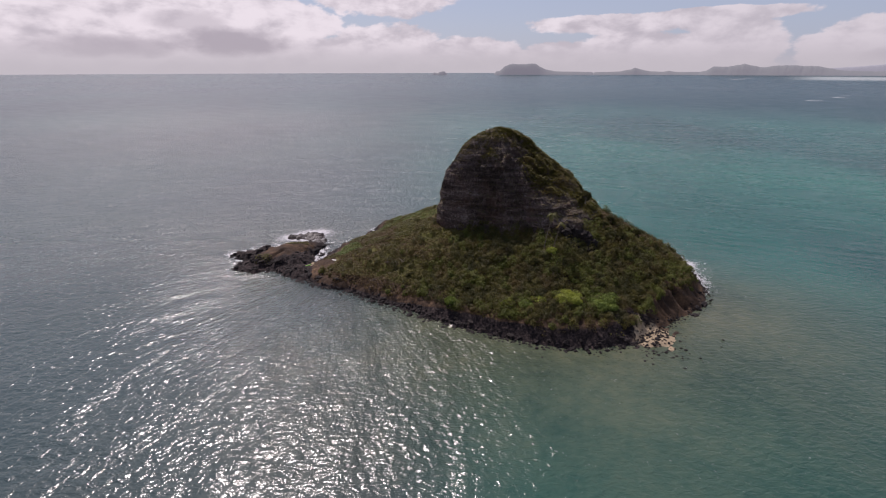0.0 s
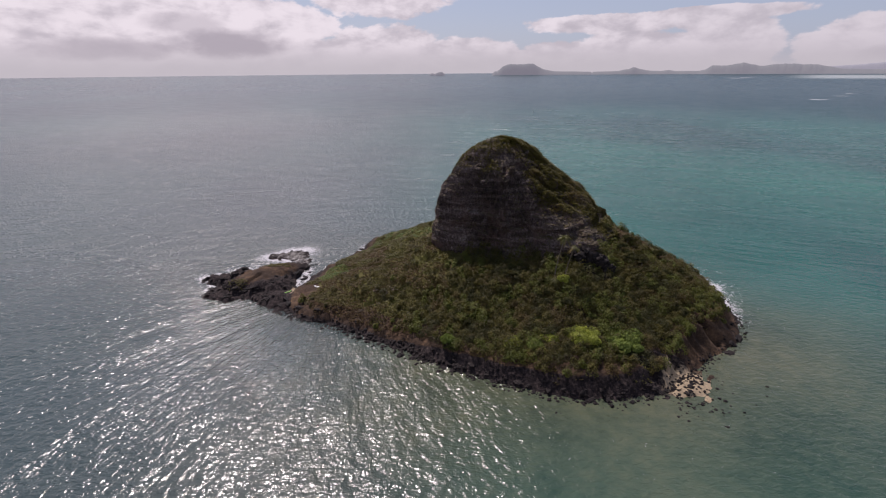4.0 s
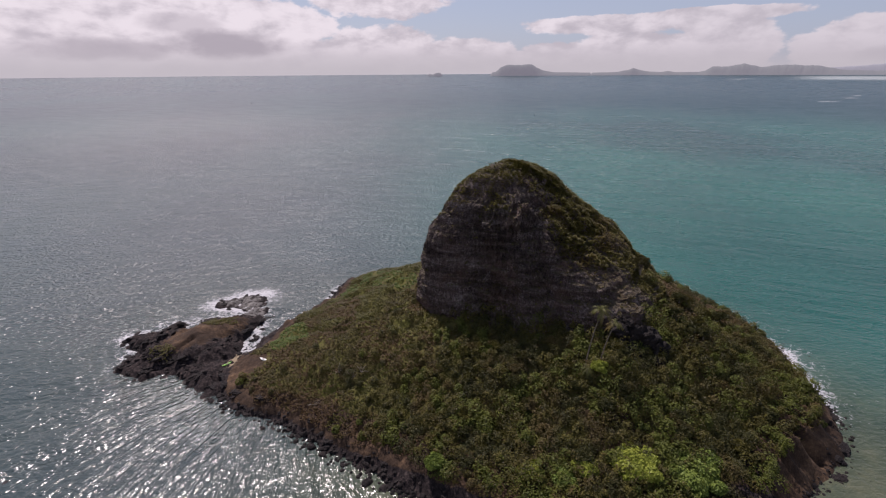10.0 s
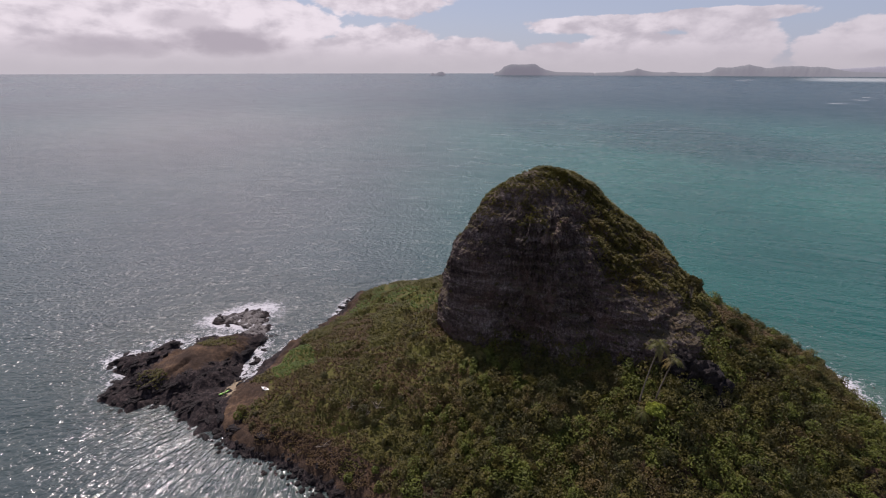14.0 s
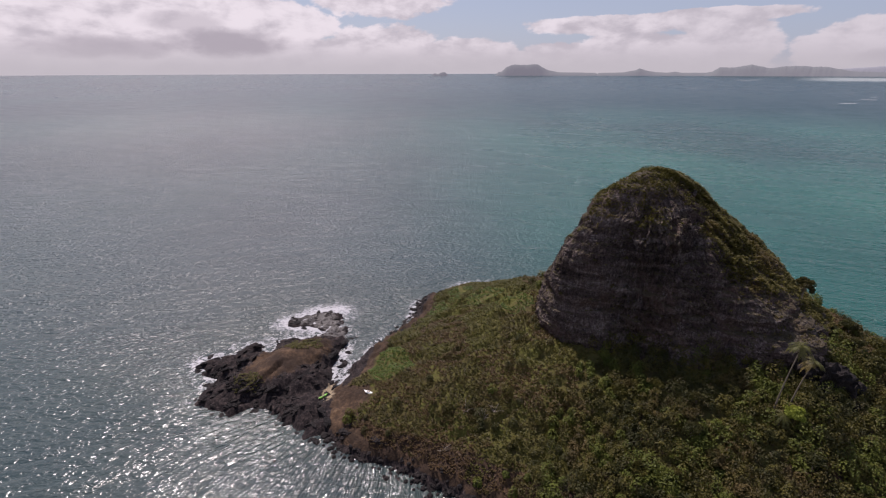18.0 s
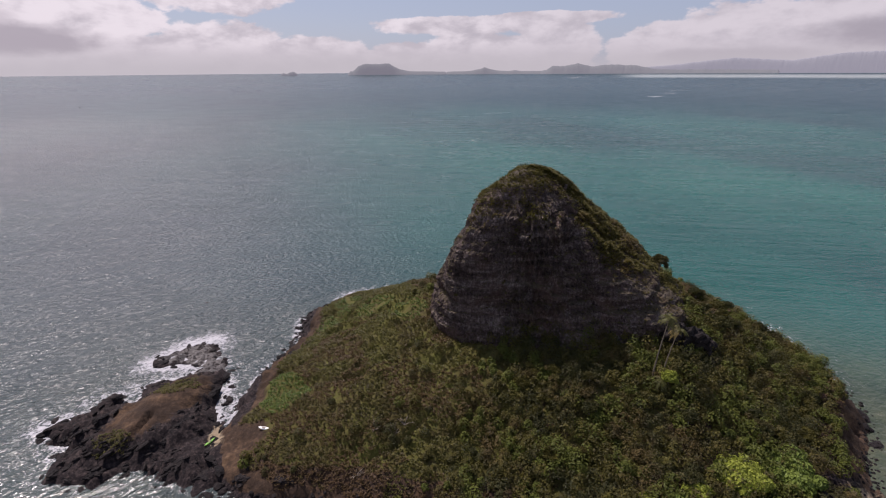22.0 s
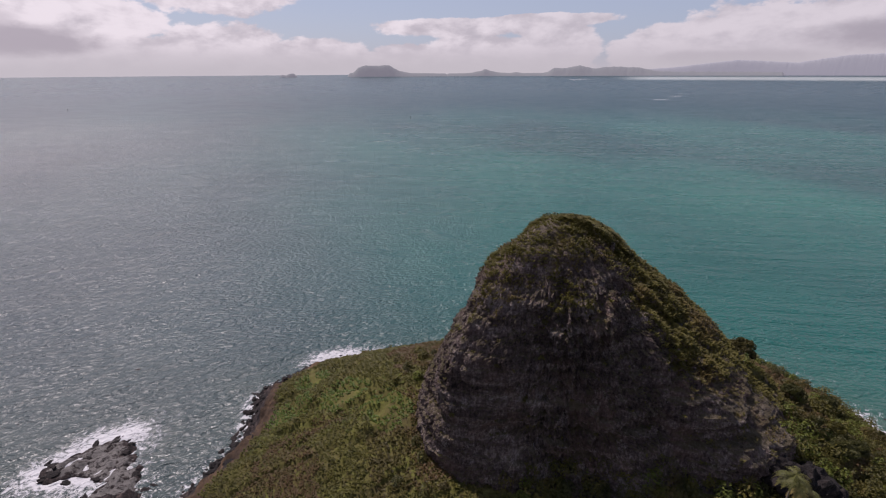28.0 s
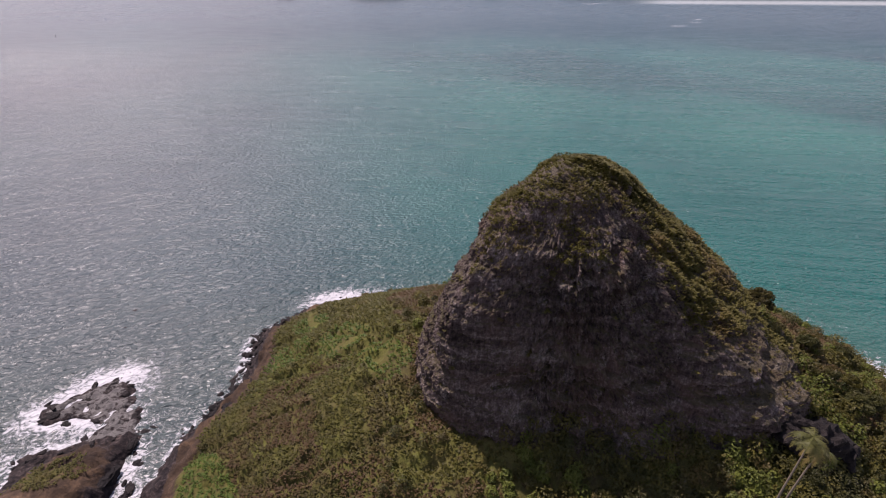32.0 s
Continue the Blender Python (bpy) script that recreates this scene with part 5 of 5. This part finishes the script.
    # outcrop beside the palms
    for x, y, z, s, sx, sz, turn in ((50.5, 184.0, 21.5, 4.8, 1.0, 1.3, 0.4), (54.0, 182.3, 19.5, 4.0, 1.0, 1.2, 1.1), (46.8, 185.5, 24.5, 3.6, 1.1, 1.1, 2.0)):
        rock(OUTCROP, "rock_outcrop", "brown basalt outcrop standing out of the scrub", x, y, z, s, turn, "outcrop below the dome", "rock", (sx, 1, sz))


shore_rocks()


# ---- boats and driftwood ----
def kayak(label, x, y, turn, length, width, hull_mat, seat_mat):
    """A sit-on-top kayak: lens-shaped hull with a raised rim and a sunk seat well."""
    root = tagged(new("kayak"), label, "kayak")
    root.matrix_world = Matrix.Translation((x, y, ground_at(x, y) + 0.28)) @ Euler((0, 0, turn)).to_matrix().to_4x4()
    rows, sides = 17, 12
    verts = []
    for i in range(rows):
        s = i / (rows - 1) * 2 - 1
        w = width / 2 * max(1 - abs(s) ** 2.4, 0.02)
        for k in range(sides):
            t = 2 * math.pi * k / sides
            verts.append((s * length / 2, math.cos(t) * w, math.sin(t) * 0.19 * (0.5 + 0.5 * w / width * 2) + 0.14 * s * s))
    under(mesh_object("hull", verts, grid_faces(rows, sides, True), hull_mat, True), root)
    rim = []
    for i in range(24):
        t = 2 * math.pi * i / 24
        for r0, z0 in ((1.0, 0.16), (1.0, 0.23), (0.84, 0.23), (0.8, 0.17)):
            rim.append((math.cos(t) * length * 0.2 * r0, math.sin(t) * width * 0.36 * r0, z0))
    f = []
    for i in range(24):
        for k in range(3):
            a, b = i * 4 + k, ((i + 1) % 24) * 4 + k
            f.append((a, b, b + 1, a + 1))
    under(mesh_object("cockpit_rim", rim, f, hull_mat, True), root)
    well = [(0, 0, 0.185)] + [(math.cos(2 * math.pi * i / 24) * length * 0.165, math.sin(2 * math.pi * i / 24) * width * 0.3, 0.2) for i in range(24)]
    under(mesh_object("seat_well", well, [(0, 1 + i, 1 + (i + 1) % 24) for i in range(24)], seat_mat, True), root)


WHITE_HULL = plain_material("white_plastic", (0.72, 0.72, 0.70), (0.8, 0.8, 0.78), 2.0, 0.4)
SEAT = plain_material("brown_seat", (0.16, 0.12, 0.09), (0.24, 0.19, 0.14), 4.0, 0.7)
GREEN_HULL = plain_material("lime_plastic", (0.16, 0.42, 0.05), (0.2, 0.5, 0.07), 2.0, 0.4)
kayak("white kayak with a brown seat, pulled up on grass", -52.5, 200.9, -0.5, 2.9, 1.0, WHITE_HULL, SEAT)
kayak("lime green kayak lying on the rocky landing", -65.6, 204.4, 0.85, 3.2, 0.75, GREEN_HULL, SEAT)


def dead_shrub(x, y, seed):
    rng = np.random.default_rng(seed)
    root = tagged(new("dead_shrub"), "bleached leafless dead shrub on the slope", "dead shrub", "dead shrubs on the slope")
    root.location = (x, y, ground_at(x, y))
    for k in range(7):
        t, L = rng.uniform(0, 6.28), rng.uniform(1.0, 2.2)
        d = Vector((math.cos(t), math.sin(t), rng.uniform(0.25, 0.9)))
        m = d * L * 0.5 + Vector((0, 0, 0.15))
        v, f = tube([(0, 0, -0.1), tuple(m), tuple(d * L)], [0.09, 0.07, 0.03], 5)
        branch = under(mesh_object("branch", v, f, BARK, True), root)
        e = m + Vector((rng.uniform(-0.6, 0.6), rng.uniform(-0.6, 0.6), 0.5))
        v, f = tube([tuple(m), tuple(e)], [0.05, 0.02], 5)
        under(mesh_object("twig", v, f, BARK, True), branch)


for k, (x, y) in enumerate(((-21, 187.4), (-23.5, 186.5), (-27.5, 189.0), (-33, 181.5))):
    dead_shrub(x, y, 90 + k)


# ---- far marks on the water ----
def marker_buoy(x, y):
    root = tagged(new("marker_buoy"), "small dark channel marker buoy far out", "buoy", "marker buoys")
    root.location = (x, y, 53.0 * (max(math.hypot(x - CX, y - CY) - 1200, 0) / 3680) ** 2)
    v, f = tube([(0, 0, -0.4), (0, 0, 0.9), (0, 0, 1.1)], [1.0, 1.0, 0.5], 14)
    under(mesh_object("float", v, f, BUOY, True), root)
    v, f = tube([(0, 0, 1.0), (0, 0, 3.4)], [0.35, 0.2], 10)
    under(mesh_object("mast", v, f, BUOY, True), root)
    v, f = tube([(0, 0, 3.3), (0, 0, 4.6), (0, 0, 4.65)], [0.75, 0.7, 0.05], 12)
    under(mesh_object("topmark", v, f, BUOY, True), root)


BUOY = plain_material("buoy_paint", (0.03, 0.04, 0.035), (0.06, 0.07, 0.06), 2.0, 0.6)
FOAM = plain_material("breaking_foam", (0.42, 0.43, 0.45), (0.55, 0.56, 0.58), 0.4, 0.8)
marker_buoy(178, 1105)
marker_buoy(-562, 1556)


def breaker(x, y, length, width, turn, seed):
    """A low breaking crest with a ragged edge, far out on the reef."""
    rng = np.random.default_rng(seed)
    z = 53.0 * (max(math.hypot(x - CX, y - CY) - 1200, 0) / 3680) ** 2
    s = np.linspace(-1, 1, 25)
    w = width * (1 - s * s) * rng.uniform(0.5, 1.2, 25) + 0.1
    rows = []
    for k, (f, up) in enumerate(((-1, 0.02), (-0.3, 0.5), (0.2, 0.7), (1, 0.02))):
        u, vv = s * length / 2, w * f + 0.1 * length * s * s
        rows.append(np.stack([x + u * math.cos(turn) - vv * math.sin(turn), y + u * math.sin(turn) + vv * math.cos(turn), z + up + 0 * s], -1))
    ob = mesh_object("breaking_wave", np.concatenate(rows), grid_faces(4, 25), FOAM, True)
    tagged(ob, "white crest breaking on the outer reef", "wave", "breakers on the outer reef")


for k, (x, y, length, width, turn) in enumerate(((1030, 1470, 45, 2.2, -0.5), (1205, 1620, 40, 2.2, -0.55), (1845, 3404, 110, 5, -0.4), (1930, 3440, 80, 5, -0.45), (1790, 3300, 60, 4, -0.4), (1320, 1745, 22, 1.6, -0.5))):
    breaker(x, y, length, width, turn, 300 + k)
